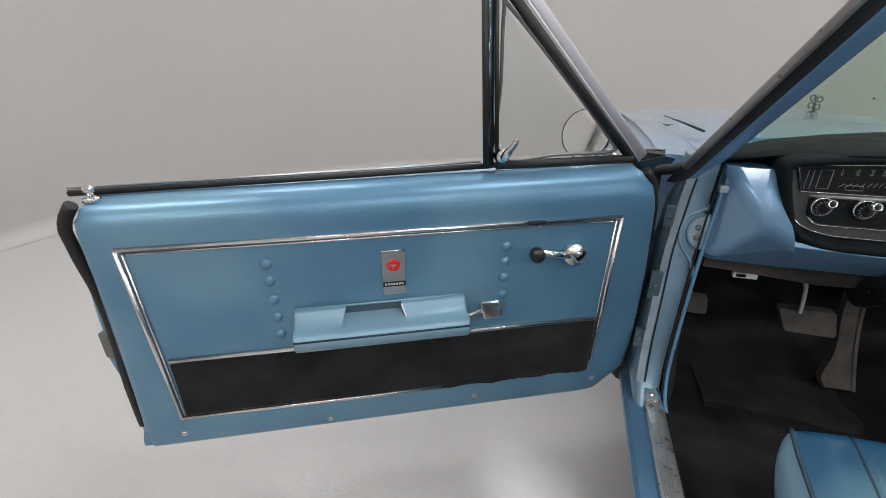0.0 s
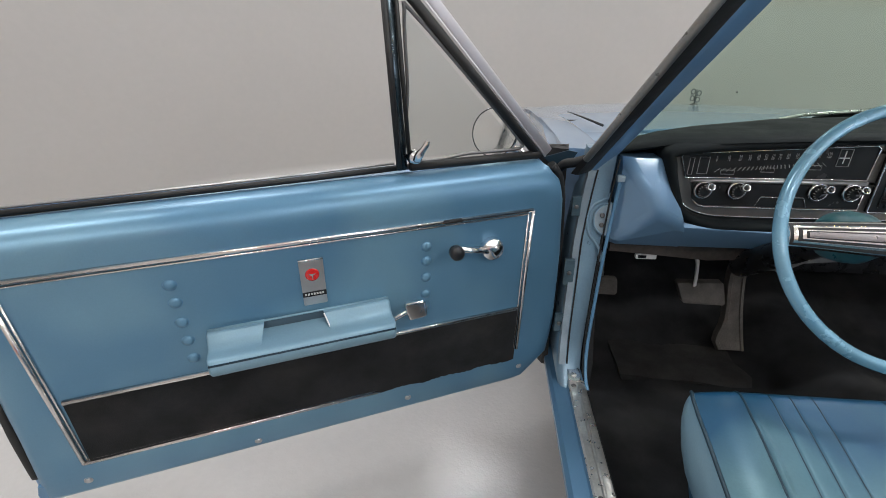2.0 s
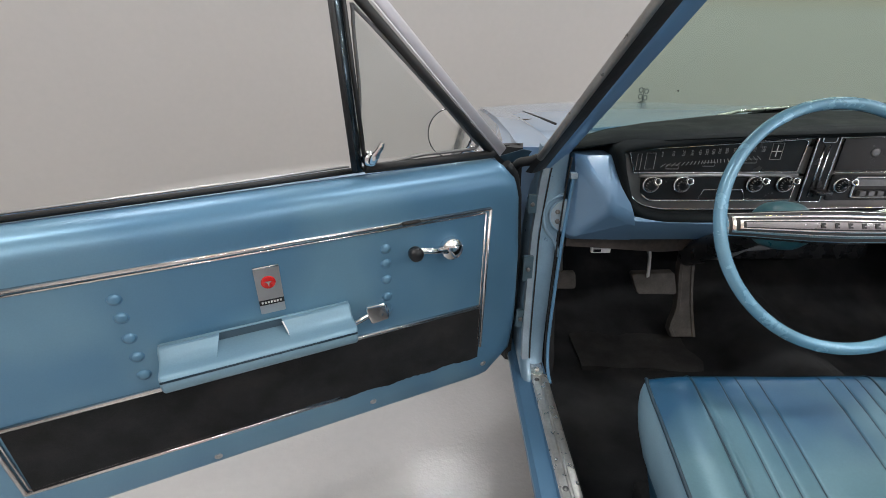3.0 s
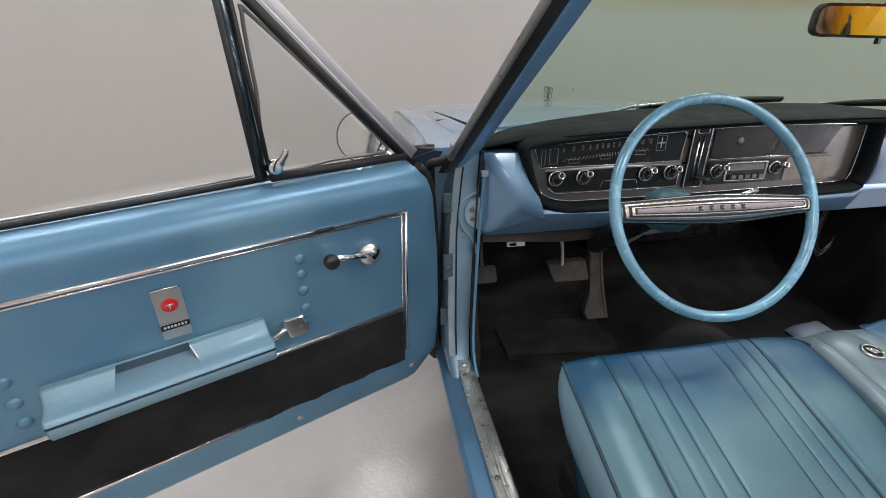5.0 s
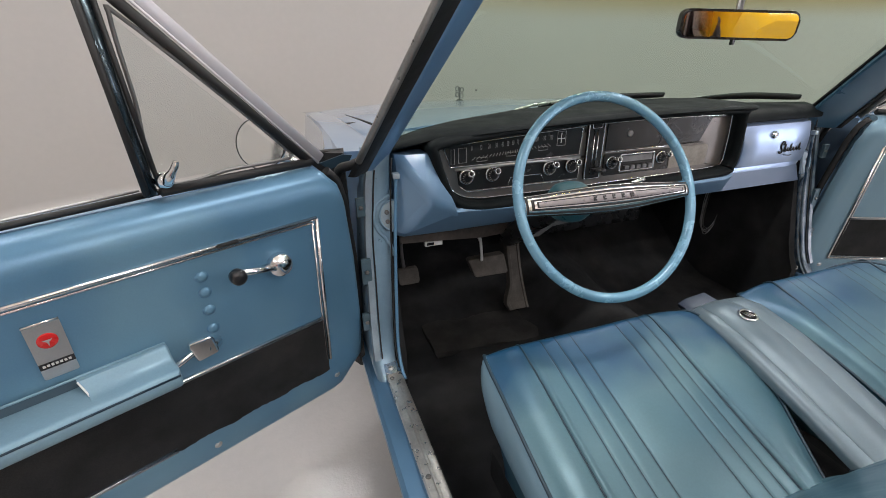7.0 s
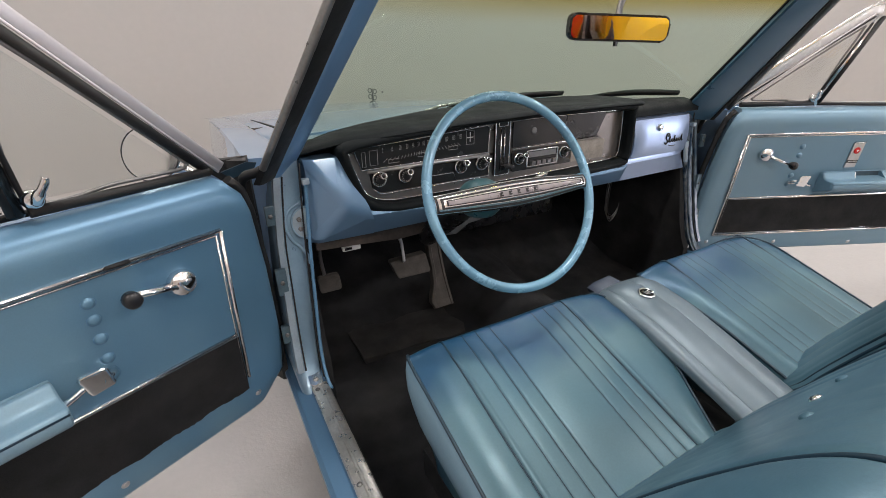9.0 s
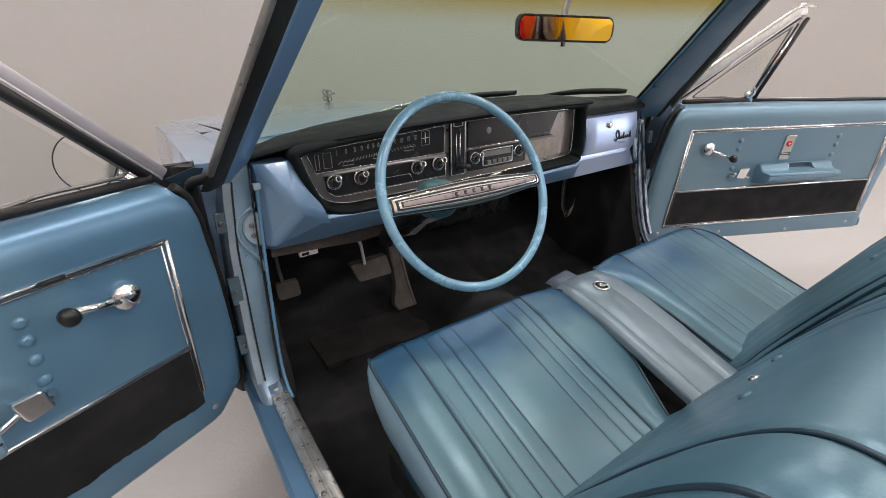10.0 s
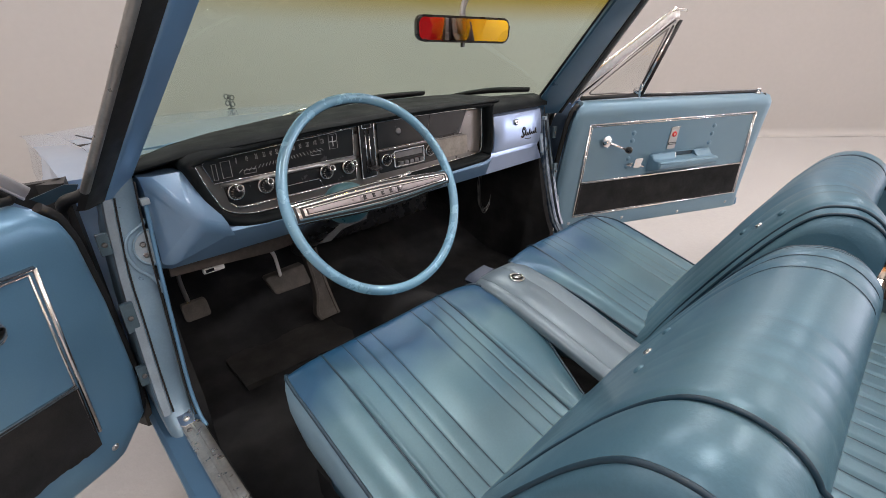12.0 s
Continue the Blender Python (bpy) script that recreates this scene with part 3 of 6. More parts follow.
    lean, low = (0.0, 1.0) if side < 0 else (0.30, 0.94)

    def on_vent(u, w, z):
        """The passenger's vent window is raked further than the driver's."""
        return on_door(u + lean * (z - 0.95), w, 0.95 + (z - 0.95) * low)

    def along_vent(points, w=0.0):
        return [on_vent(u, w, z) for u, z in points]

    vent = add("vent_window", tube([on_vent(0.257, W, 0.945), on_vent(0.278, W, 1.255)], 0.0105, 12, flat=0.6), DARK_REFLECTION if side < 0 else CHROME, None, "chrome vent window division bar")
    add("division_gasket", tube([on_vent(0.266, W + 0.010, 0.95), on_vent(0.287, W + 0.010, 1.25)], 0.0055, 8), BLACK_RUBBER, vent)
    add("division_gasket", tube([on_vent(0.244, W + 0.004, 0.96), on_vent(0.265, W + 0.004, 1.23)], 0.0040, 8), BLACK_RUBBER, vent)
    face_way = on_vent(0, 1, 1.0) - on_vent(0, 0, 1.0)
    add("front_frame", tube([on_vent(-0.060 if side < 0 else -0.092, W - 0.004, 0.950), on_vent(0.246, W - 0.004, 1.268), on_vent(0.275, W - 0.004, 1.274)], 0.0115 if side < 0 else 0.0135, 12, flat=0.3, up=face_way), SATIN if side < 0 else PALE_GLEAM, vent, "satin bright slanted frame")
    if side > 0:
        add("outer_rail", tube(spline([on_vent(-0.118, W - 0.006, 0.962), on_vent(0.065, W - 0.006, 1.130), on_vent(0.225, W - 0.006, 1.281), on_vent(0.262, W - 0.006, 1.292), on_vent(0.305, W - 0.006, 1.288)], 4), 0.0055, 8), CHROME, vent)
    add("frame_bead", tube([on_vent(-0.050, W + 0.004, 0.944), on_vent(0.252, W + 0.004, 1.258)], 0.0025, 6), SATIN, vent)
    add("front_gasket", tube([on_vent(-0.034 if side < 0 else -0.062, W + 0.002, 0.946), on_vent(0.262, W + 0.002, 1.250)], 0.0085 if side < 0 else 0.0032, 10), BLACK_RUBBER, vent)
    add("sill_gasket", tube(along_vent([(0.245, 0.950), (-0.03, 0.950)], W + 0.006), 0.0085, 8), BLACK_RUBBER, vent)
    loop = spline(along_vent([(0.238, 0.966), (0.12, 0.964), (0.022, 0.964), (0.008, 0.970), (0.014, 0.982), (0.12, 1.092), (0.238, 1.207), (0.250, 1.205), (0.246, 1.10)], W), 6, True)
    add("pane_frame", tube(loop, 0.0032, 8, True), GREY_METAL, vent)
    bm = prism([(0.242, 0.966), (0.012, 0.966), (0.252, 1.21)], lambda a, b, dd: on_vent(a, W + dd, b), 0.004)
    pane = add("pane", bm, CLEAR, vent)
    pane.visible_shadow = False
    ax = on_vent(0, 1, 0.966) - on_vent(0, 0, 0.966)
    add("vent_latch", turn([(0.015, 0), (0.015, 0.008), (0.011, 0.016), (0.001, 0.018)], on_vent(0.235, W, 0.968), ax, 18), CHROME, vent)
    bm = tube(spline([on_vent(0.235, W + 0.018, 0.966), on_vent(0.232, W + 0.026, 0.976), on_vent(0.222, W + 0.030, 0.992), on_vent(0.218, W + 0.030, 1.002)], 4), [0.008] * 6 + [0.006] * 4 + [0.005] * 3, 8)
    add("lever", bm, CHROME, vent)
    return d


door(-1, "open blue driver's door, vinyl lined, black carpet insert", 0.026, 0.093)
door(1, "open blue passenger door, vinyl lined, black carpet insert", -0.034, 0.088)


# ---- round door mirror on the driver's side ----
def door_mirror():
    c = Vector((-0.967, 1.000, 0.982))
    ax = Vector((-0.40, -0.88, 0.25)).normalized()
    m = thing("door_mirror", (-0.93, 1.05, 0.93), "round chrome door mirror on a short arm", "mirror")
    part("housing", turn([(0.001, -0.03), (0.03, -0.028), (0.045, -0.015), (0.053, 0.0), (0.0545, 0.004), (0.0525, 0.006)], c, ax, 40), CHROME, m)
    part("mirror_glass", turn([(0.0525, 0.0035), (0.001, 0.004)], c, ax, 40), MIRROR, m)
    q = ax.to_track_quat("Z", "Y")
    part("gasket", tube([c + q @ Vector((0.0515 * math.cos(t), 0.0515 * math.sin(t), 0.0055)) for t in np.linspace(0, 2 * math.pi, 40, endpoint=False)], 0.0014, 6, True), BLACK_RUBBER, m)
    part("arm", tube(spline([c + Vector((0.03, -0.012, -0.03)), (-0.918, 0.985, 0.950), (-0.893, 0.972, 0.930)], 5), 0.009, 10), CHROME, m)


door_mirror()


def far_mirror():
    c = Vector((0.965, 0.995, 0.992))
    ax = Vector((0.30, -0.92, 0.20)).normalized()
    m = thing("door_mirror", (0.93, 1.04, 0.93), "small chrome door mirror on the passenger door", "mirror")
    part("housing", turn([(0.001, -0.026), (0.022, -0.024), (0.034, -0.013), (0.040, 0.0), (0.041, 0.003), (0.039, 0.005)], c, ax, 32), CHROME, m)
    part("mirror_glass", turn([(0.039, 0.003), (0.001, 0.0035)], c, ax, 32), MIRROR, m)
    part("arm", tube(spline([c + Vector((-0.02, -0.01, -0.025)), (0.925, 0.985, 0.955), (0.897, 0.972, 0.930)], 5), 0.008, 10), CHROME, m)


far_mirror()


# ---- car body ----
def pillar_in(z):
    return Vector((-0.693 + (z - 0.95) * 0.345, 1.020 - (z - 0.95) * 0.985, z))


def pillar_out(z):
    return Vector((-0.777 + (z - 0.95) * 0.343, 0.925 - (z - 0.95) * 0.868, z))


def car_body():
    for side in (-1, 1):
        def add(name, bm, mat, parent=car, tag=""):
            return part(name, mirrored(bm, side), mat, parent, tag)
        # rocker: outer painted step, upstand, inner lip
        prof = [(-0.745, 0.20), (-0.800, 0.352), (-0.809, 0.372), (-0.808, 0.384), (-0.80, 0.392), (-0.770, 0.396), (-0.764, 0.408), (-0.735, 0.410), (-0.728, 0.404), (-0.722, 0.36), (-0.722, 0.24), (-0.74, 0.20)]
        rings = [[Vector((x, y, z)) for x, z in prof] for y in (1.10, 0.6, 0.1, -0.4, -0.9)]
        rocker = add("rocker", loft(rings, angle=30), PAINT_SATIN)
        prof = [(-0.768, 0.406), (-0.765, 0.4125), (-0.752, 0.4135), (-0.750, 0.4155), (-0.746, 0.4155), (-0.744, 0.4135), (-0.735, 0.414), (-0.729, 0.411), (-0.724, 0.400), (-0.727, 0.399), (-0.733, 0.408)]
        rings = [[Vector((x, y, z)) for x, z in prof] for y in (0.885, 0.5, 0.1, -0.3, -0.8)]
        plate = add("sill_plate", loft(rings, angle=30), DULL_CHROME, rocker, "scuffed bright aluminium sill plate")
        for gx, gz in ((-0.7265, 0.4075),):
            add("plate_groove", tube([(gx, 0.88, gz), (gx, 0.3, gz), (gx, -0.8, gz)], 0.0011, 5), BLACK_RUBBER, plate)
        for y in (0.865, 0.57, 0.1):
            add("screw", turn([(0.006, 0), (0.005, 0.002), (0.001, 0.0025)], (-0.757, y, 0.4135), (0, 0, 1), 10), GREY_METAL, plate)
        # hinge pillar: rear face leaning, curving into the rocker
        rings = []
        for z, yr, xo, xi in ((0.385, 0.865, -0.785, -0.738), (0.405, 0.885, -0.789, -0.735), (0.425, 0.905, -0.790, -0.733), (0.46, 0.925, -0.790, -0.730), (0.52, 0.945, -0.788, -0.725), (0.62, 0.968, -0.783, -0.717), (0.75, 0.995, -0.774, -0.706), (0.86, 1.012, -0.763, -0.697), (0.945, 1.02, -0.755, -0.690)):
            yb = 1.2 if z < 0.8 else 1.075
            rings.append([Vector(p + (z,)) for p in ((xo, yb), (xo - 0.002, yr + 0.022), (xo + 0.004, yr + 0.008), (xo + 0.014, yr + 0.001), ((xo + xi) / 2, yr), (xi - 0.014, yr + 0.001), (xi - 0.004, yr + 0.006), (xi, yr + 0.02), (xi, yb))])
        post = add("hinge_pillar", loft(rings, angle=45), JAMB if side < 0 else SHADED_CHIPPED)
        # half-round check-strap tab with two bolts, standing proud with a raised rim
        place = lambda a, b, dd: Vector((a, 1.001 + (b - 0.79) * 0.2 - dd, b))
        disc = [(-0.697 + 0.037 * math.cos(t), 0.790 + 0.037 * math.sin(t)) for t in np.linspace(radians(88), radians(272), 18)]
        tab = add("strap_tab", prism(disc, place, 0.007, 0.0025), FLANGE, post, "pale blue bolted half-round tab")
        add("rim", tube([place(p, q, 0.006) for p, q in disc], 0.0025, 6), JAMB, tab)
        for z in (0.778, 0.800):
            add("bolt", turn([(0.006, 0), (0.006, 0.004), (0.003, 0.005), (0.001, 0.0035)], place(-0.716, z, 0.007), (0, -1, 0.2), 6), GREY_METAL, tab)
        bead = [(-0.700, 0.848), (-0.702, 0.838), (-0.716, 0.832), (-0.735, 0.820), (-0.745, 0.800), (-0.746, 0.775), (-0.738, 0.752), (-0.724, 0.735), (-0.712, 0.715), (-0.708, 0.69)]
        add("pressed_bead", tube(spline([place(p, q, -0.001) for p, q in bead], 4), 0.0042, 8), JAMB if side < 0 else SHADED_CHIPPED, post)
        # hinge leaves and a bolt each, standing in the gap
        for z0, z1, x0, x1 in ((0.845, 0.800, -0.788, -0.768), (0.697, 0.630, -0.792, -0.768), (0.556, 0.508, -0.803, -0.782)):
            yy = 0.985 - (0.80 - z0) * 0.12
            leaf = add("hinge_leaf", box((x0, yy - 0.006, z1), (x1, yy + 0.006, z0), 0.002), HINGE, post, "grey-green painted hinge leaf")
            add("bolt", turn([(0.0055, 0), (0.0055, 0.003), (0.003, 0.004), (0.001, 0.004)], ((x0 + x1) / 2, yy - 0.006, (z0 + z1) / 2), (0, -1, 0.1), 6), GREY_METAL, leaf)
        # chalky flange strip with a black groove beside it
        fl = [(0.90, -0.757, -0.738), (0.866, -0.762, -0.743), (0.75, -0.774, -0.757), (0.65, -0.781, -0.762), (0.55, -0.786, -0.767), (0.48, -0.789, -0.770), (0.44, -0.790, -0.772)]
        face_y = lambda z: lerp([(0.405, 0.885), (0.425, 0.905), (0.46, 0.925), (0.52, 0.945), (0.62, 0.968), (0.75, 0.995), (0.86, 1.012), (0.945, 1.02)], z)
        rings = [[Vector((l, face_y(z) + 0.01, z)), Vector((l + 0.002, face_y(z) - 0.005, z)), Vector((r - 0.002, face_y(z) - 0.005, z)), Vector((r, face_y(z) + 0.004, z))] for z, l, r in fl]
        add("flange_strip", loft(rings, angle=30), FLANGE if side < 0 else SHADED_CHIPPED, post, "chalky pale flange strip" if side < 0 else "")
        add("groove", tube(spline([(r + 0.003, face_y(z) - 0.001, z) for z, l, r in fl], 4), 0.0019, 6), BLACK_RUBBER, post)
        # Flange edge and the sheet behind are blackened to give the hinge gap its shade.
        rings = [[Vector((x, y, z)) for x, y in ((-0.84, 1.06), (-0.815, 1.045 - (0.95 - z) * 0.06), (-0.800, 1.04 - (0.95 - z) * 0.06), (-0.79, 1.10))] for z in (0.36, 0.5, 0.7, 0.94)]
        add("outer_flange", loft(rings, angle=30), BLACK_RUBBER, post, "flange edge coloured black for the recess's shade")
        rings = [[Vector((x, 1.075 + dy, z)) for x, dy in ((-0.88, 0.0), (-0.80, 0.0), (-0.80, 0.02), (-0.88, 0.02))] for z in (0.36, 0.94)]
        add("hinge_well_shade", loft(rings), BLACK_RUBBER, post, "black sheet for the shade behind the hinges")
        add("pillar_foot_seal", tube(spline([(-0.742, 0.952, 0.985), (-0.762, 0.958, 0.945), (-0.785, 0.985, 0.925), (-0.815, 1.02, 0.905), (-0.822, 1.045, 0.84)], 5), [0.010] * 8 + [0.011] * 8 + [0.008] * 5, 10), BLACK_RUBBER, post, "black rubber corner seal")
        add("corner_flap", prism([(-0.855, 0.922), (-0.800, 0.938), (-0.780, 0.934), (-0.788, 0.920), (-0.835, 0.906)], lambda a, b, dd: Vector((a, 1.035 + dd, b)), 0.006, 0.002), PIPING, post)
        # windlace round the opening
        add("windlace", tube(spline([(-0.690, 0.985, 0.893), (-0.693, 0.985, 0.87), (-0.703, 0.975, 0.75), (-0.715, 0.950, 0.6), (-0.725, 0.918, 0.48), (-0.727, 0.885, 0.425), (-0.724, 0.86, 0.405)], 5), 0.0042 if side < 0 else 0.0045, 8), WINDLACE if side < 0 else SHADED_CHIPPED, post)
        add("windlace_clip", box((-0.700, 0.976, 0.884), (-0.684, 0.992, 0.897), 0.002), FLANGE, post)
        add("windlace_edge", tube(spline([(-0.698, 0.992, 0.93), (-0.705, 0.990, 0.85), (-0.713, 0.978, 0.73), (-0.722, 0.953, 0.6), (-0.731, 0.922, 0.48), (-0.733, 0.888, 0.425)], 5), 0.002, 6), BLACK_RUBBER, post)
        if side > 0:
            add("kick_trim", tube(spline([(-0.712, 1.052, 0.80), (-0.716, 1.040, 0.71), (-0.718, 1.022, 0.55), (-0.718, 1.008, 0.425), (-0.718, 0.985, 0.400), (-0.718, 0.945, 0.408), (-0.722, 0.915, 0.430)], 5), 0.0085, 8, flat=0.5), DULL_CHROME, post, "dull bright edge strip of the kick panel")
        # kick panel and quarter panel
        kick = [(1.75, 0.24), (1.75, 0.90), (1.022, 0.90), (1.004, 0.75), (0.977, 0.62), (0.954, 0.52), (0.934, 0.46), (0.914, 0.43), (0.914, 0.24)]
        add("kick_panel", prism(kick, lambda a, b, dd: Vector((-0.722 + dd, a + (0.02 if side < 0 else 0.0), b)), 0.027 if side > 0 else 0.022, 0.002), BLACK_CARPET, car, "black carpeted kick panel")
        # windscreen pillar: painted inside, black seal, bright drip moulding
        zs = [0.90, 0.95, 1.0, 1.1, 1.2, 1.3, 1.34]

        def strip(a, b, lift, back, name, mat, lab=""):
            rr = []
            for z in zs:
                p, q = pillar_in(z), pillar_out(z)
                d = (q - p)
                nrm = Vector((-d.y, d.x, 0)).normalized() * -1
                if nrm.y > 0:
                    nrm = -nrm
                e0, e1 = p + d * a, p + d * b
                rr.append([e0 - nrm * back, e0 + nrm * lift * 0.4, e0 + d * 0.05 + nrm * lift, e1 - d * 0.05 + nrm * lift, e1 + nrm * lift * 0.4, e1 - nrm * back])
            return add(name, loft(rr, angle=40), mat, car, lab)

        strip(0.0, 0.54 if side < 0 else 0.86, 0.012, 0.03, "windscreen_pillar", PILLAR_BLUE if side < 0 else PILLAR_SHADED)
        strip(0.52 if side < 0 else 0.84, 0.97, 0.007, 0.012, "pillar_seal", BLACK_RUBBER, "black rubber pillar weatherstrip")
        add("drip_moulding", tube([pillar_out(z) + Vector((-0.004, -0.004, 0)) for z in [0.945] + zs[2:]], 0.0075, 10), DRIP_GREY, car, "weathered drip moulding")
        # front wing, its top falling away forwards
        rings = []
        for y, zt, xo in ((1.10, 0.924, -0.848), (1.3, 0.924, -0.825), (1.6, 0.912, -0.805), (2.1, 0.875, -0.80), (2.7, 0.81, -0.79), (3.1, 0.76, -0.78)):
            rings.append([Vector((x, y, z)) for x, z in ((-0.705, 0.5), (-0.705, zt), (-0.72, zt + 0.004), (-0.80, zt + 0.006), (xo + 0.035, zt + 0.001), (xo + 0.008, zt - 0.016), (xo, zt - 0.10), (xo - 0.01, 0.6), (xo + 0.02, 0.35), (-0.72, 0.35))])
        add("front_wing", loft(rings, angle=35), PAINT)
        # quarter trim beside the rear seat
        add("quarter_trim", box((-0.735, -1.2, 0.24), (-0.70, -0.02, 0.88), 0.01), VINYL_SEAT)
        rings = [[Vector((x, y, z)) for x, z in ((-0.70, 0.85), (-0.72, 0.90), (-0.80, 0.92), (-0.89, 0.90), (-0.92, 0.75), (-0.93, 0.6), (-0.90, 0.3), (-0.735, 0.3))] for y in (-0.28, -0.7, -1.15)]
        add("rear_wing", loft(rings, angle=35), PAINT)
    # hood, cowl, scuttle, header, floor
    rings = []
    for y, zt in ((1.42, 0.905), (1.6, 0.905), (2.1, 0.87), (2.7, 0.81), (3.05, 0.77)):
        rings.append([Vector((x, y, zt + 0.03 * (1 - (x / 0.7) ** 2))) for x in np.linspace(-0.698, 0.698, 13)] + [Vector((0.69, y, zt - 0.08)), Vector((-0.69, y, zt - 0.08))])
    part("hood", loft(rings, angle=35), PAINT, car)
    part("hood_gap", tube([(-0.640, 1.425, 0.930), (-0.665, 1.58, 0.9285), (-0.692, 1.75, 0.924)], [0.0042, 0.0034, 0.0015], 6), BLACK_RUBBER, car)
    rings = [[Vector((x, 1.10 + 0.22 * (1 - (x / 0.72) ** 2), 0.915)), Vector((x, 1.14 + 0.22 * (1 - (x / 0.72) ** 2), 0.925)), Vector((x, 1.415, 0.912)), Vector((x, 1.415, 0.85))] for x in np.linspace(-0.70, 0.70, 15)]
    part("cowl", loft(rings, angle=35), PAINT, car)
    rings = []
    for x in np.linspace(-0.58, 0.58, 17):
        b = 0.10 * (1 - (x / 0.6) ** 2)
        c = Vector((x, 0.655 + b, 1.335))
        rings.append([c + Vector((0, dy, dz)) for dy, dz in ((0.03, -0.03), (-0.02, -0.035), (-0.055, -0.015), (-0.05, 0.025), (0.0, 0.03), (0.04, 0.0))])
    head = part("windscreen_header", loft(rings, angle=40), PAINT_SATIN, car)
    rings = [[p + Vector((0, -0.035, 0.022)) + Vector((0, dy, dz)) for dy, dz in ((0.0, 0.0), (-0.025, 0.0), (-0.03, 0.012), (0.0, 0.016))] for p in [Vector((x, 0.655 + 0.10 * (1 - (x / 0.6) ** 2), 1.335)) for x in np.linspace(-0.585, 0.585, 17)]]
    part("header_moulding", loft(rings, angle=40), CHROME, head)
    # floor pan with a tunnel, toe board
    rings = []
    for y, zf in ((-1.2, 0.25), (-0.2, 0.24), (0.6, 0.24), (1.25, 0.245), (1.42, 0.30), (1.68, 0.50)):
        top = [Vector((x, y, zf + (1 - max(0, y - 1.25) / 0.5) * max(0.0, 0.13 * (1 - (x / 0.19) ** 2)) + 0.004 * math.sin(x * 31 + y * 17))) for x in np.linspace(-0.722, 0.722, 41)]
        rings.append(top + [Vector((0.722, y + 0.02, zf - 0.04)), Vector((-0.722, y + 0.02, zf - 0.04))])
    part("carpet", loft(rings, angle=50), BLACK_CARPET, car, "black cut-pile floor carpet")
    part("bulkhead", box((-0.72, 1.66, 0.42), (0.72, 1.72, 0.90)), BLACK_CARPET, car)
    return car


car_body()


def windscreen():
    rows = []
    for t in np.linspace(0, 1, 9):
        z = 0.955 + (1.335 - 0.955) * t
        e = pillar_in(z)
        ex, ey = -e.x + 0.015, e.y + 0.022
        rows.append([Vector((x, ey + (0.245 - 0.10 * t) * (1 - (x / ex) ** 2), z)) for x in np.linspace(-ex, ex, 25)])
    w = thing("windscreen", (0, 1.2, 0.955), "green tinted curved windscreen with a yellowish shade band", "windscreen")
    bm = bmesh.new()
    add_loft(bm, rows, False, False)
    pane = part("pane", smooth(bm), SCREEN, w, "green tinted glass")
    pane.visible_shadow = False
    for col in (0, -1):
        part("side_seal", tube([r[col] + Vector((0, -0.004, 0)) for r in rows], 0.0055, 8), BLACK_RUBBER, w)
    part("foot_seal", tube([p + Vector((0, -0.003, 0.004)) for p in rows[0]], 0.006, 8), BLACK_RUBBER, w)


windscreen()


# ---- dashboard ----
def xz(y0):
    return lambda a, b, d: Vector((a, y0 - d, b))


def text_part(body, size, place, mat, parent, name="figure"):
    """Built-in lettering as a thin mesh; place maps (a, b) to the world."""
    cu = bpy.data.curves.new(name, "FONT")
    cu.body, cu.size, cu.align_x, cu.align_y = body, size, "CENTER", "CENTER"
    tmp = bpy.data.objects.new(name, cu)
    me = bpy.data.meshes.new_from_object(tmp)
    bpy.data.objects.remove(tmp)
    bm = bmesh.new()
    bm.from_mesh(me)
    for v in bm.verts:
        v.co = place(v.co.x, v.co.y)
    return part(name, bm, mat, parent)


def control_knob(parent, x, z, y=1.0, r=0.0195):
    way = (0, -0.9, 0.42)
    base = part("knob", turn([(r, 0), (r * 1.02, 0.004), (r * 0.9, 0.007), (r * 0.82, 0.006), (r * 0.8, 0.003), (r * 0.55, 0.003)], (x, y, z), (0, -1, 0.05), 24), CHROME, parent)
    bm = bmesh.new()
    for k in range(14):
        t = 2 * math.pi * k / 14
        add_tube(bm, [Vector((x + r * 0.56 * math.cos(t), y - 0.0135, z + r * 0.56 * math.sin(t))), Vector((x + r * 0.74 * math.cos(t), y - 0.0115, z + r * 0.74 * math.sin(t)))], 0.0008, 4)
    part("ticks", bm, DIAL_FIGURE, base)
    part("skirt", turn([(r * 0.78, 0.002), (r * 0.72, 0.010), (r * 0.5, 0.013), (0.001, 0.013)], (x, y, z), (0, -1, 0.1), 16), BLACK_PLASTIC, base)
    part("cap_face", turn([(r * 0.29, 0.0395), (0.001, 0.0405)], (x, y, z), way, 14), BLACK_PLASTIC, base)
    part("cap", turn([(r * 0.32, 0.010), (r * 0.30, 0.024), (r * 0.42, 0.028), (r * 0.44, 0.038), (r * 0.38, 0.041), (r * 0.30, 0.040), (0.001, 0.037)], (x, y, z), way, 16), CHROME, base)
    return base


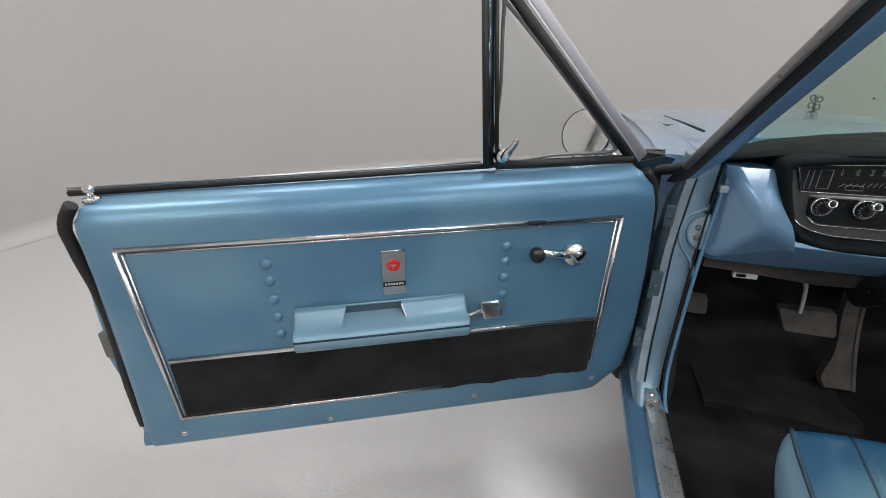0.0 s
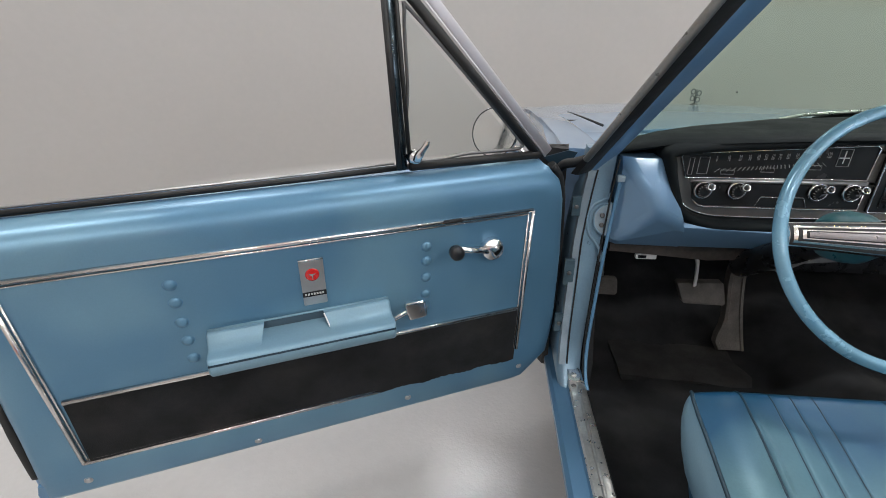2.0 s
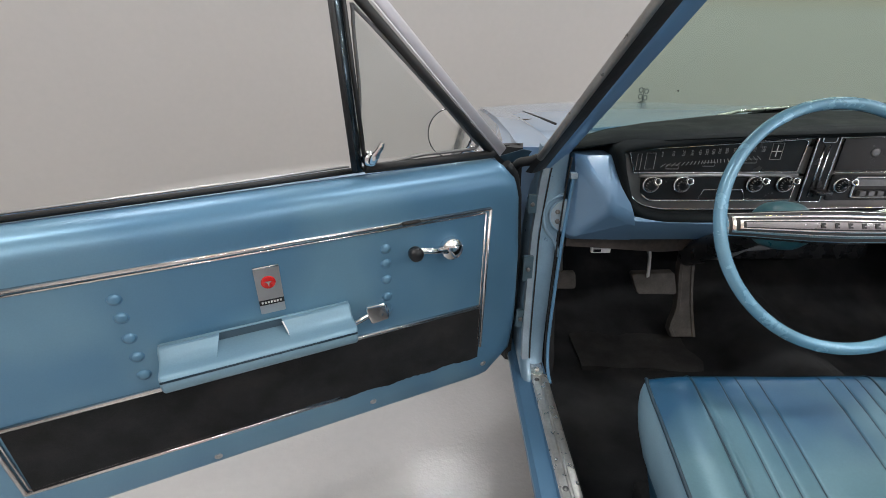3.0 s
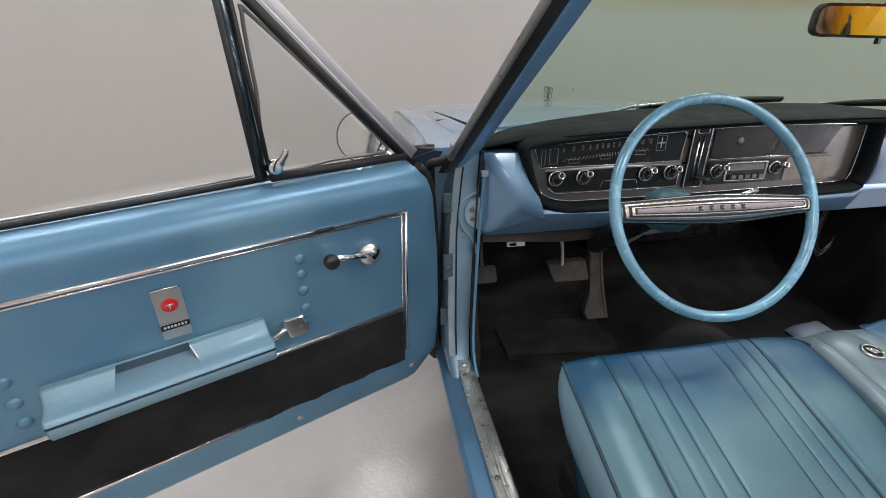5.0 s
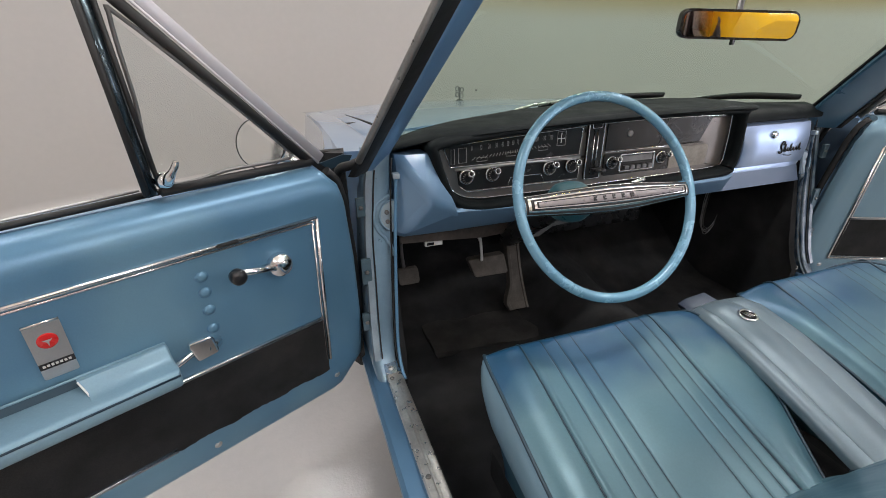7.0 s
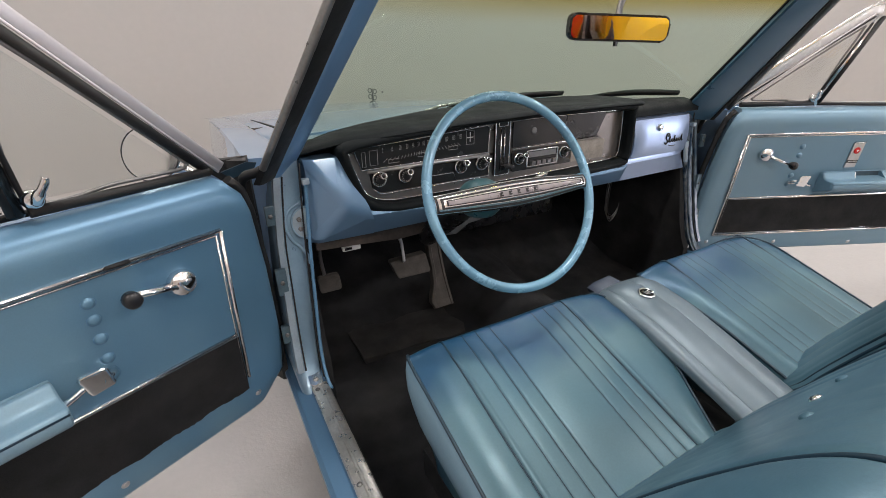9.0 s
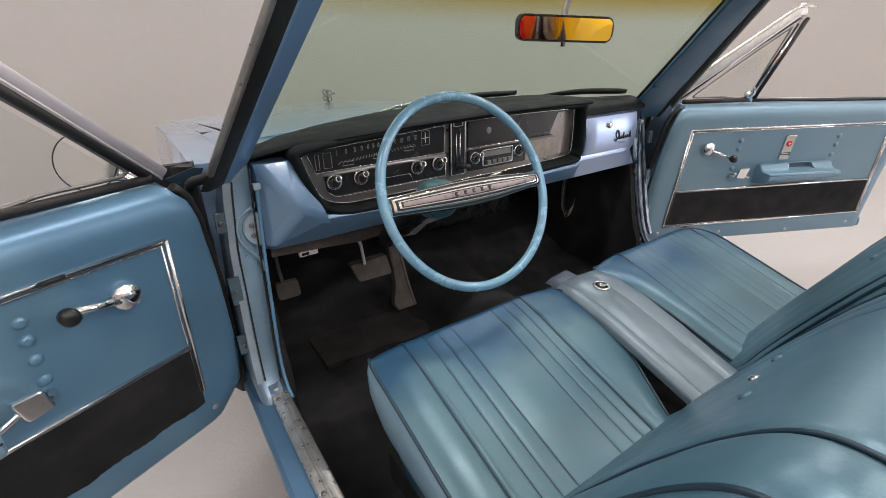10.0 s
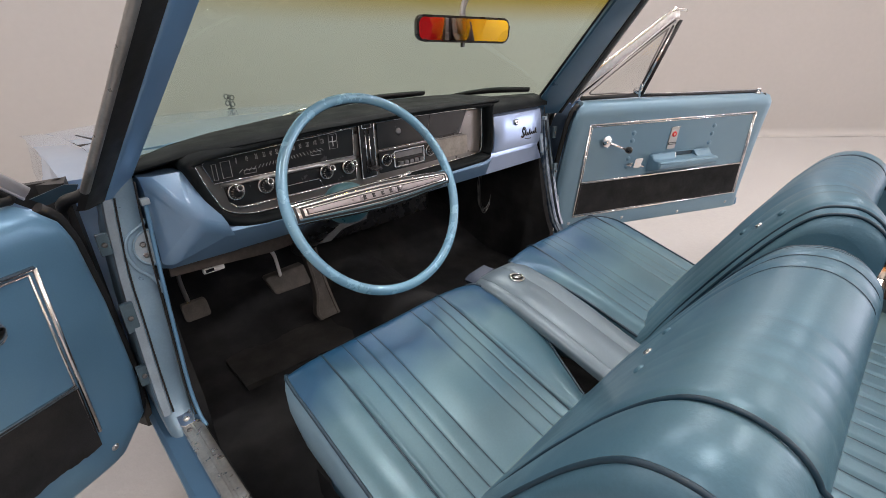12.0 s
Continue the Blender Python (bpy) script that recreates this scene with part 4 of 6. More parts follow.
def dashboard():
    d = thing("dashboard", (0, 1.1, 0.75), "pale blue and black car dashboard with silver instrument fascia", "dashboard")
    # painted lower body: profile swept across, with a faceted swelling at each end
    def across(stations):
        rings = []
        for x, lip, yl, zl, zt, yt in stations:
            rings.append([Vector((x, y, z)) for y, z in ((1.16, zt), (1.06, zt), (yt + lip * 0.6, zt - 0.002), (yt - 0.01 + lip * 0.8, zt - 0.012), (yl + 0.004 + lip, zl + 0.008), (yl + lip, zl), (yl + 0.003 + lip, zl - 0.008), (0.996, 0.729), (1.016, 0.720), (1.16, 0.727))])
        return loft(rings, angle=22)

    E1 = (0.975, 0.792, 0.938, 1.0)

    def facets(m):
        bm = bmesh.new()
        TL, TR, AP, HB, BL, BR = [bm.verts.new((x * m, y, z)) for x, y, z in ((-0.685, 1.000, 0.932), (-0.604, 0.984, 0.935), (-0.612, 0.946, 0.826), (-0.548, 0.950, 0.792), (-0.693, 1.000, 0.729), (-0.535, 0.998, 0.727))]
        bk = [bm.verts.new((x * m, 1.16, z)) for x, z in ((-0.70, 0.935), (-0.53, 0.935), (-0.53, 0.74), (-0.70, 0.735))]
        for f in ((TL, AP, TR), (TR, AP, HB), (TL, BL, AP), (BL, BR, HB), (BL, HB, AP), (TL, TR, bk[1], bk[0]), (TL, bk[0], bk[3], BL), (BL, bk[3], bk[2], BR), (TR, HB, BR, bk[2], bk[1]), (bk[0], bk[1], bk[2], bk[3])):
            bm.faces.new(f)
        bmesh.ops.recalc_face_normals(bm, faces=bm.faces[:])
        es = [e for e in bm.edges if AP in e.verts]
        bmesh.ops.bevel(bm, geom=es + [AP], offset=0.016, segments=6, affect="EDGES", profile=0.5)
        smooth(bm, 60)
        for f in bm.faces:
            if f.calc_area() > 8e-4:
                f.smooth = False
        return bm

    part("end_panel", facets(1), DASH_PAINT, d, "pale blue metallic faceted end panel")
    part("lower_panel", across([(-0.56, 0.0, 0.962, 0.79, 0.80, 0.985), (-0.3, 0.0, 0.962, 0.778, 0.79, 0.985), (0.0, 0.0, 0.962, 0.778, 0.79, 0.985), (0.33, 0.0, 0.964, 0.780, 0.80, 0.985), (0.36, 0.0, 0.972, 0.786, 0.80, 0.985)]), DASH_PAINT, d)
    part("glovebox_panel", across([(0.35, 0.0, *E1), (0.60, 0.0, *E1), (0.655, 0.012, *E1), (0.69, 0.03, *E1), (0.705, 0.05, *E1)]), GLOVE_PAINT, d)
    # black housing round the instruments
    out = spline([(-0.600, 0, 0.925), (-0.592, 0, 0.957), (-0.45, 0, 0.972), (-0.2, 0, 0.987), (0.1, 0, 0.99), (0.335, 0, 0.983), (0.352, 0, 0.96), (0.358, 0, 0.86), (0.35, 0, 0.815), (0.31, 0, 0.795), (0.0, 0, 0.787), (-0.4, 0, 0.785), (-0.50, 0, 0.79), (-0.556, 0, 0.815), (-0.580, 0, 0.86)], 4, True)
    bm = bmesh.new()
    n = len(out)
    c = Vector((-0.11, 0, 0.89))

    def inset(w, y):
        pts = []
        for i in range(n):
            a, b = out[i - 1], out[(i + 1) % n]
            t = (b - a).normalized()
            nn = Vector((-t.z, 0, t.x))
            if nn.dot(c - out[i]) < 0:
                nn = -nn
            q = out[i] + nn * w
            pts.append(Vector((q.x, y, q.z)))
        return pts

    add_loft(bm, [inset(-0.012, 1.05), inset(-0.010, 0.985), inset(-0.004, 0.966), inset(0.004, 0.960), inset(0.012, 0.964), inset(0.017, 0.985), inset(0.019, 1.004)], True, True)
    part("housing", smooth(bm, 50), BLACK_PAD, d)
    # silver fascia and its bright edge
    fas = prism([(p.x, p.z) for p in inset(0.0185, 0)], xz(1.006), 0.004, 0.0)
    fascia = part("fascia", fas, FASCIA, d, "dark silver instrument fascia")
    part("fascia_edge", tube(inset(0.0195, 0.999), 0.0022, 6, True), CHROME, fascia)
    # speedometer window
    win = [(-0.554, 0.893), (-0.570, 0.939), (-0.561, 0.945), (-0.36, 0.956), (-0.195, 0.966), (-0.186, 0.960), (-0.190, 0.893)]
    speedo = part("speedometer", prism(win, xz(1.001), 0.004, 0.001), DIAL, fascia, "black strip speedometer with white figures")
    part("window_edge", tube([Vector((a, 0.9955, b)) for a, b in win], 0.0016, 6, True), CHROME, speedo)
    top = lambda x: 0.918 + (x + 0.54) * 0.075
    ways = [-0.4975, -0.4736, -0.4508, -0.4324, -0.4153, -0.4006, -0.3866, -0.3732, -0.3573, -0.3397, -0.320, -0.299, -0.2785]
    for v, x in zip(range(0, 121, 10), ways):
        text_part(str(v), 0.0125, lambda a, b, x0=x: Vector((x0 + a * 0.52, 0.9965, 0.9335 + (x0 + 0.4975) * 0.05 + b * 1.35)), DIAL_FIGURE, speedo)
    bm = bmesh.new()
    for i in range(25):
        x = lerp(list(zip(range(0, 26, 2), ways)), i)
        lean = -(x + 0.387) * 0.09
        add_prism(bm, [(x, top(x) - 0.016), (x + 0.0013, top(x) - 0.016), (x + 0.0013 + lean, top(x) - 0.008), (x + lean, top(x) - 0.008)], xz(0.9968), 0.0006)
    part("scale_marks", bm, DIAL_FIGURE, speedo)
    for x, w in ((-0.547, 0.009), (-0.522, 0.020), (-0.248, 0.024)):
        z0 = top(x) - 0.018
        part("gauge_frame", tube([Vector((x - w / 2, 0.996, z0)), Vector((x + w / 2, 0.996, z0)), Vector((x + w / 2, 0.996, z0 + 0.036)), Vector((x - w / 2, 0.996, z0 + 0.036))], 0.0008, 5, True), DIAL_FIGURE, speedo)
    bm = bmesh.new()
    add_prism(bm, [(-0.258, top(-0.25) - 0.001), (-0.238, top(-0.25) - 0.001), (-0.238, top(-0.25) + 0.001), (-0.258, top(-0.25) + 0.001)], xz(0.9968), 0.0006)
    add_prism(bm, [(-0.249, top(-0.25) - 0.012), (-0.247, top(-0.25) - 0.012), (-0.247, top(-0.25) + 0.014), (-0.249, top(-0.25) + 0.014)], xz(0.9968), 0.0006)
    part("fuel_marks", bm, DIAL_WHITE, speedo)
    for x, w in ((-0.470, 0.028), (-0.390, 0.026), (-0.300, 0.028)):
        z0 = top(x) - 0.022
        part("telltale", tube([Vector((x - w / 2, 0.9965, z0)), Vector((x + w / 2, 0.9965, z0)), Vector((x + w / 2, 0.9965, z0 + 0.009)), Vector((x - w / 2, 0.9965, z0 + 0.009))], 0.0007, 5, True), DIAL_FIGURE, speedo)
    # lower control strip with knobs and a nameplate recess
    low = [(-0.535, 0.880), (-0.53, 0.845), (-0.515, 0.832), (-0.50, 0.829), (-0.185, 0.829), (-0.185, 0.880)]
    strip = part("control_strip", prism(low, xz(1.001), 0.003, 0.001), DIAL, fascia, "black control strip")
    part("strip_edge", tube([Vector((-0.54, 0.997, 0.8865)), Vector((-0.186, 0.997, 0.8865))], 0.0045, 8), ALU, strip)
    part("strip_edge", tube([Vector((a, 0.997, b)) for a, b in ((-0.528, 0.842), (-0.513, 0.829), (-0.50, 0.8265), (-0.186, 0.8265), (-0.184, 0.880))], 0.002, 6), CHROME, strip)
    part("plate_edge", tube([Vector((a, 0.997, b)) for a, b in ((-0.395, 0.831), (-0.388, 0.852), (-0.30, 0.852), (-0.29, 0.831))], 0.0014, 6), CHROME, strip)
    for x in (-0.512, -0.442, -0.278, -0.211):
        control_knob(strip, x, 0.866, 0.996)
    # heater slide
    slide = part("heater_control", prism(round_rect(-0.168, 0.823, -0.118, 0.978, 0.003), xz(1.001), 0.007, 0.002), DIAL, fascia, "upright heater control with a chrome slide")
    part("slide_frame", tube([Vector((a, 0.9935, b)) for a, b in round_rect(-0.167, 0.824, -0.119, 0.977, 0.003, 2)], 0.0018, 6, True), CHROME, slide)
    part("slide_track", tube([Vector((-0.149, 0.993, 0.835)), Vector((-0.149, 0.993, 0.955))], 0.0022, 6), CHROME, slide)
    part("slide_track", tube([Vector((-0.137, 0.993, 0.835)), Vector((-0.137, 0.993, 0.955))], 0.0022, 6), CHROME, slide)
    part("slide_top", tube([Vector((a, 0.9925, b)) for a, b in round_rect(-0.158, 0.960, -0.128, 0.973, 0.002, 2)], 0.0014, 6, True), CHROME, slide)
    part("slide_lever", box((-0.150, 0.965, 0.846), (-0.118, 0.993, 0.854), 0.003), BLACK_PLASTIC, slide)
    # right-hand recess and the radio
    rec = [(-0.105, 0.895), (-0.105, 0.966), (0.10, 0.976), (0.262, 0.972), (0.225, 0.897)]
    recess = part("blank_panel", prism(rec, xz(1.001), 0.003, 0.001), DIAL, fascia, "black blank panel with a round crest")
    part("panel_seam", tube([Vector((0.075, 0.9975, 0.896)), Vector((0.098, 0.9975, 0.974))], 0.0012, 5), GREY_METAL, recess)
    part("crest", turn([(0.010, 0), (0.010, 0.001), (0.006, 0.002), (0.001, 0.002)], (-0.03, 0.998, 0.936), (0, -1, 0), 20), GREY_METAL, recess)
    part("recess_edge", tube([Vector((a, 0.997, b)) for a, b in ((-0.105, 0.8915), (0.235, 0.894))], 0.0022, 6), CHROME, recess)
    radio = part("radio", prism(round_rect(-0.105, 0.826, 0.122, 0.886, 0.004), xz(1.001), 0.005, 0.002), DIAL, fascia, "chrome-framed car radio")
    part("radio_face", tube([Vector((a, 0.9955, b)) for a, b in round_rect(-0.052, 0.834, 0.064, 0.880, 0.003, 2)], 0.0032, 6, True), CHROME, radio)
    part("radio_scale", prism(round_rect(-0.046, 0.860, 0.058, 0.876, 0.001), xz(0.997), 0.002), GREY_METAL, radio)
    for k in range(5):
        part("push_button", box((-0.040 + k * 0.020, 0.986, 0.838), (-0.025 + k * 0.020, 0.998, 0.850), 0.002), GREY_METAL, radio)
    control_knob(radio, -0.082, 0.862, 0.997, 0.018)
    control_knob(radio, 0.088, 0.862, 0.997, 0.018)
    part("ashtray_lid", prism(round_rect(0.118, 0.826, 0.262, 0.886, 0.008), xz(1.001), 0.005, 0.002), WORN_ALU, fascia, "worn bare aluminium ashtray lid")
    # padded brow over the housing, lower pad beyond it
    rings = []
    for x, s in ((-0.700, 0.55), (-0.672, 0.8), (-0.60, 0.95), (-0.50, 1.0), (-0.3, 1.0), (0.0, 1.0), (0.25, 1.0), (0.36, 1.0), (0.385, 0.97), (0.398, 0.85)):
        b = 0.20 * (1 - (x / 0.74) ** 2)
        zt = lerp([(-0.7, 0.952), (-0.6, 0.975), (-0.45, 0.988), (-0.2, 0.998), (0.1, 1.002), (0.38, 0.998), (0.4, 0.990)], x)
        yf = lerp([(-0.7, 1.02), (-0.6, 0.985), (-0.5, 0.962), (-0.3, 0.953), (0.36, 0.953), (0.39, 0.965), (0.4, 0.985)], x)
        rings.append([Vector((x, y, z)) for y, z in ((1.04 + b, 0.93), (1.06 + b, zt - 0.025), (1.04 + b * 0.8, zt - 0.003), (yf + 0.06, zt), (yf + 0.02, zt - 0.002), (yf + 0.004, zt - 0.006), (yf, zt - 0.011), (yf + 0.006, zt - 0.016), (yf + 0.05, zt - 0.020), (1.03, 0.93))])
    part("padded_brow", loft(rings, angle=50), BLACK_PAD, d, "black padded dash brow")
    rings = []
    for x in (0.36, 0.38, 0.5, 0.62, 0.69, 0.705):
        b = 0.20 * (1 - (x / 0.74) ** 2)
        rings.append([Vector((x, y, z)) for y, z in ((1.04 + b, 0.93), (1.06 + b, 0.96), (1.04 + b * 0.7, 0.978), (1.02, 0.972), (1.0, 0.965), (0.986, 0.952), (0.986, 0.940), (1.0, 0.936), (1.06, 0.934))])
    part("pad", loft(rings, angle=50), BLACK_PAD, d)
    # glovebox
    rings = []
    for x, k in ((0.372, 0.0), (0.374, 0.8), (0.378, 1.0), (0.44, 1.0), (0.51, 1.0), (0.58, 1.0), (0.650, 1.0), (0.654, 0.8), (0.656, 0.0)):
        prof = [(0.992, 0.806)] + [(0.984 - k * (0.004 + 0.012 * (1 - ((z - 0.860) / 0.066) ** 2)), z) for z in np.linspace(0.806, 0.930, 13)] + [(0.992, 0.930)]
        rings.append([Vector((x, y, z)) for y, z in prof])
    lid = part("glovebox_lid", loft(rings, angle=40), GLOVE_PAINT, d, "pale blue metallic glovebox lid")
    part("lock", turn([(0.012, 0), (0.012, 0.004), (0.008, 0.009), (0.006, 0.009), (0.001, 0.007)], (0.492, 0.973, 0.900), (0, -1, 0.15), 18), CHROME, lid)
    bm = bmesh.new()
    sc = spline([(0.527, 0, 0.846), (0.534, 0, 0.840), (0.541, 0, 0.848), (0.531, 0, 0.862), (0.536, 0, 0.876), (0.546, 0, 0.873), (0.541, 0, 0.866)], 5)
    add_tube(bm, [p + Vector((0, 0.967, 0)) for p in sc], 0.0024, 6)
    for k in range(6):
        x = 0.546 + k * 0.0125
        h = 0.022 if k in (0, 2, 5) else 0.011
        add_tube(bm, spline([(x, 0.967, 0.845 + k * 0.0006), (x + 0.005, 0.967, 0.845 + h), (x + 0.0075, 0.967, 0.846), (x + 0.0125, 0.967, 0.846 + k * 0.0006)], 4), 0.0018, 6)
    add_tube(bm, spline([(0.552, 0.967, 0.834), (0.575, 0.967, 0.831), (0.585, 0.967, 0.833)], 4), 0.0012, 6)
    part("script", smooth(bm), BLACK_PLASTIC, lid, "small dark chrome script")
    return d


dashboard()


# ---- steering wheel and column ----
def steering_wheel():
    a = radians(26.5)
    c = Vector((-0.358, 0.656, 0.902))
    ex, up, ax = Vector((1, 0, 0)), Vector((0, math.sin(a), math.cos(a))), Vector((0, -math.cos(a), math.sin(a)))
    w = thing("steering_wheel", c, "thin pale blue steering wheel with a chrome spoke bar", "steering wheel")
    R = 0.1915
    ring = [c + (ex * math.cos(t) + up * math.sin(t)) * R for t in np.linspace(0, 2 * math.pi, 96, endpoint=False)]
    rim = part("rim", tube(ring, 0.0098, 12, True, up=ax), WHEEL_BLUE, w)

    def flat(p, q, d):
        return c + ex * (p * 0.9997 - q * 0.02) + up * (q + p * -0.02) + ax * d

    def edge(p, k):
        up_side = lerp([(-0.183, 0.0160), (-0.06, 0.0220), (0.0, 0.0235), (0.06, 0.0220), (0.183, 0.0125)], p)
        low_side = lerp([(-0.183, -0.0200), (-0.06, -0.0285), (0.0, -0.0305), (0.06, -0.0285), (0.183, -0.0175)], p)
        return -0.003 + (low_side + 0.003) * k, -0.003 + (up_side + 0.003) * k

    def bow(p, q):
        lo, hi = edge(p, 1.0)
        return 0.0055 * (1 - ((q - (lo + hi) / 2) / ((hi - lo) / 2)) ** 2)

    def plate(sx, k, d0, thick, rnd=0.0):
        """A bar plate with a crowned face and softened rim."""
        rings = []
        for i, p in enumerate([-0.183, -0.180, -0.15, -0.10, -0.06, -0.03, 0.0, 0.03, 0.06, 0.10, 0.15, 0.180, 0.183]):
            lo, hi = edge(p, k)
            end = rnd if i in (0, 12) else 0.0
            row = [flat(p * sx, lo, d0 - 0.004)]
            for t in (0.0, 0.04, 0.1, 0.2, 0.35, 0.5, 0.65, 0.8, 0.9, 0.96, 1.0):
                q = lo + (hi - lo) * t
                row.append(flat(p * sx, q, d0 + bow(p, q) + thick - end - (rnd if t in (0.0, 1.0) else 0.0)))
            rings.append(row + [flat(p * sx, hi, d0 - 0.004)])
        return loft(rings, angle=40)

    base = part("spoke_bar", plate(1.0, 1.0, -0.004, 0.006, 0.003), CHROME, w)
    part("spoke_groove", plate(0.988, 0.88, -0.004, 0.0066), BLACK_RUBBER, base, "black channel")
    part("spoke_band", plate(0.968, 0.70, -0.004, 0.0085, 0.001), TRIM, base, "bright raised band")
    part("inner_groove", plate(0.938, 0.54, -0.004, 0.0093), BLACK_RUBBER, base)
    part("inner_band", plate(0.912, 0.40, -0.004, 0.0110, 0.0008), TRIM, base, "bright raised band")
    part("inset_groove", plate(0.885, 0.29, -0.004, 0.0117), BLACK_RUBBER, base)
    part("spoke_inset", plate(0.868, 0.21, -0.004, 0.0125), SPOKE_GREY, base, "satin grey centre inset")
    bm = bmesh.new()
    for k in range(5):
        x = -0.046 + k * 0.0205
        add_prism(bm, [(x, -0.0068), (x + 0.0065, -0.0068), (x + 0.0065, -0.0045), (x + 0.0028, -0.0035), (x + 0.0065, -0.0012), (x + 0.0065, 0.0012), (x, 0.0012)], lambda p, q, d: flat(p, q, 0.0132 + d), 0.0018)
    part("letter_bars", bm, BLACK_PLASTIC, base, "five small raised black letter shapes")
    for s in (-1, 1):
        part("spoke_end", tube([flat(0.172 * s, 0.003, 0.0), flat(0.190 * s, 0.003, -0.002)], 0.013, 10, flat=0.5), WHEEL_BLUE, rim)
    way = Vector((0.0, 0.955, -0.297)).normalized()
    part("hub", turn([(0.010, 0.002), (0.014, 0.03), (0.022, 0.06), (0.034, 0.085), (0.043, 0.105), (0.045, 0.13), (0.043, 0.155), (0.036, 0.17)], c + Vector((0, 0, -0.012)), way, 32), HUB_TEAL, w, "low dark teal hub dome")
    foot, far = c + way * 0.15 + Vector((0, 0, -0.014)), Vector((-0.36, 1.04, 0.665))
    down = (far - foot).normalized()
    wz = down.cross(ex).normalized()
    rings = [[foot + (far - foot) * k + (ex * math.cos(t) + wz * math.sin(t)) * r for t in np.linspace(0, 2 * math.pi, 24, endpoint=False)] for k, r in ((0.0, 0.026), (0.2, 0.028), (0.7, 0.029), (1.0, 0.029))]
    part("column", loft(rings), BLACK_PLASTIC, w, "black steering column")
    part("column_bracket", prism([(-0.345, 0.74), (-0.15, 0.73), (-0.16, 0.70), (-0.245, 0.692), (-0.285, 0.668), (-0.335, 0.672)], lambda a, b, d: Vector((a, 1.005 + d, b)), 0.10, 0.004), GREY_METAL, w, "grey steel column bracket")
    part("shift_lever", tube(spline([c + ax * -0.06 + ex * 0.03, c + ax * -0.055 + ex * 0.09 + up * 0.02, c + ax * -0.05 + ex * 0.13 + up * 0.03], 4), 0.005, 8), CHROME, w)


steering_wheel()


# ---- seats ----
def dents(x, seams, width=0.007):
    return -sum(0.006 * math.exp(-((x - s) / width) ** 2) for s in seams)


def bucket_seat(side, label):
    """One half of the split front bench: cushion, backrest, piping, base."""
    s = thing("front_seat", (side * 0.335, 0.42, 0.24), label, "car seat", "front seats")
    X0, X1 = -0.615, -0.055
    seams = (-0.486, -0.453, -0.417, -0.303, -0.268, -0.238)
    welts = (-0.533, -0.210) if side < 0 else (-0.540, -0.188)
    lines = sorted(seams + welts)
    DY = 0.012 if side > 0 else 0.0

    def add(name, bm, mat, parent=s, tag=""):
        for v in bm.verts:
            v.co.y += DY
        return part(name, mirrored(bm, side), mat, parent, tag)

    def inner(y):
        if side > 0:
            return lerp([(0.17, -0.14), (0.28, -0.137), (0.42, -0.134), (0.50, -0.122), (0.57, -0.106), (0.61, -0.088), (0.635, -0.078), (0.65, -0.082), (0.66, -0.11), (0.667, -0.16), (0.672, -0.22), (0.68, -0.29)], y)
        return lerp([(0.17, -0.20), (0.28, -0.142), (0.35, -0.111), (0.40, -0.088), (0.44, -0.076), (0.53, -0.063), (0.60, -0.070), (0.64, -0.085), (0.66, -0.105), (0.68, -0.13)], y)

    def outer(y):
        if side > 0:
            return X0 + lerp([(0.52, 0.0), (0.56, 0.008), (0.60, 0.030), (0.625, 0.058), (0.645, 0.095), (0.658, 0.14), (0.668, 0.20), (0.675, 0.26), (0.68, 0.30)], y)
        return X0 + lerp([(0.6, 0.0), (0.64, 0.002), (0.66, 0.009), (0.672, 0.02), (0.68, 0.032)], y)

    def top(x, y):
        """Height of the cushion's crown: pillowed pleats between stitched lines."""
        profile = [(0.17, 0.470), (0.28, 0.503), (0.40, 0.539), (0.52, 0.576), (0.60, 0.600), (0.63, 0.607), (0.645, 0.608), (0.655, 0.604), (0.664, 0.594), (0.671, 0.58), (0.677, 0.56), (0.68, 0.53)]
        reach = min(0.05, max(0.0, (0.655 - y)))
        z = sum(lerp(profile, y + reach * k) for k in (-1, -0.6, -0.2, 0.2, 0.6, 1)) / 6
        fade = min(1.0, max(0.0, (0.665 - y) / 0.13))
        fade = fade * fade * (3 - 2 * fade)
        if x < welts[0]:
            t = (welts[0] - x) / (welts[0] - X0)
            z += -0.010 * t ** 2 + 0.006 * math.sin(math.pi * t) * fade
        elif x > welts[1]:
            t = (x - welts[1]) / max(0.02, inner(y) - welts[1])
            z += -0.016 * min(1, t) ** 2.5 + 0.009 * math.sin(math.pi * min(1, t)) * fade
        else:
            for p, q in zip(lines, lines[1:]):
                if p <= x <= q:
                    t = (x - p) / (q - p)
                    z += (0.0014 * math.sin(math.pi * t ** 0.6) ** 0.9 if q - p < 0.1 else 0.003 * math.sin(math.pi * t)) * fade * (1.0 if side < 0 else 0.5)
        for q in seams:
            z -= (0.0016 if side < 0 else 0.0009) * math.exp(-((x - q) / 0.0020) ** 2) * fade
        for q in welts:
            z += (0.0026 * math.exp(-((x - q - 0.007) / 0.0042) ** 2) - 0.0026 * math.exp(-((x - q) / 0.0026) ** 2)) * fade
        z += 0.0014 * noise.noise(Vector((x * 9, y * 7, 3.0 + side)))
        return z

    ys = [0.17, 0.2, 0.24, 0.28, 0.32, 0.36, 0.40, 0.44, 0.48, 0.52, 0.55, 0.58, 0.605, 0.62, 0.632, 0.642, 0.65, 0.657, 0.664, 0.670, 0.675, 0.679, 0.681]
    grid = set(np.linspace(X0 + 0.034, -0.19, 44).round(4))
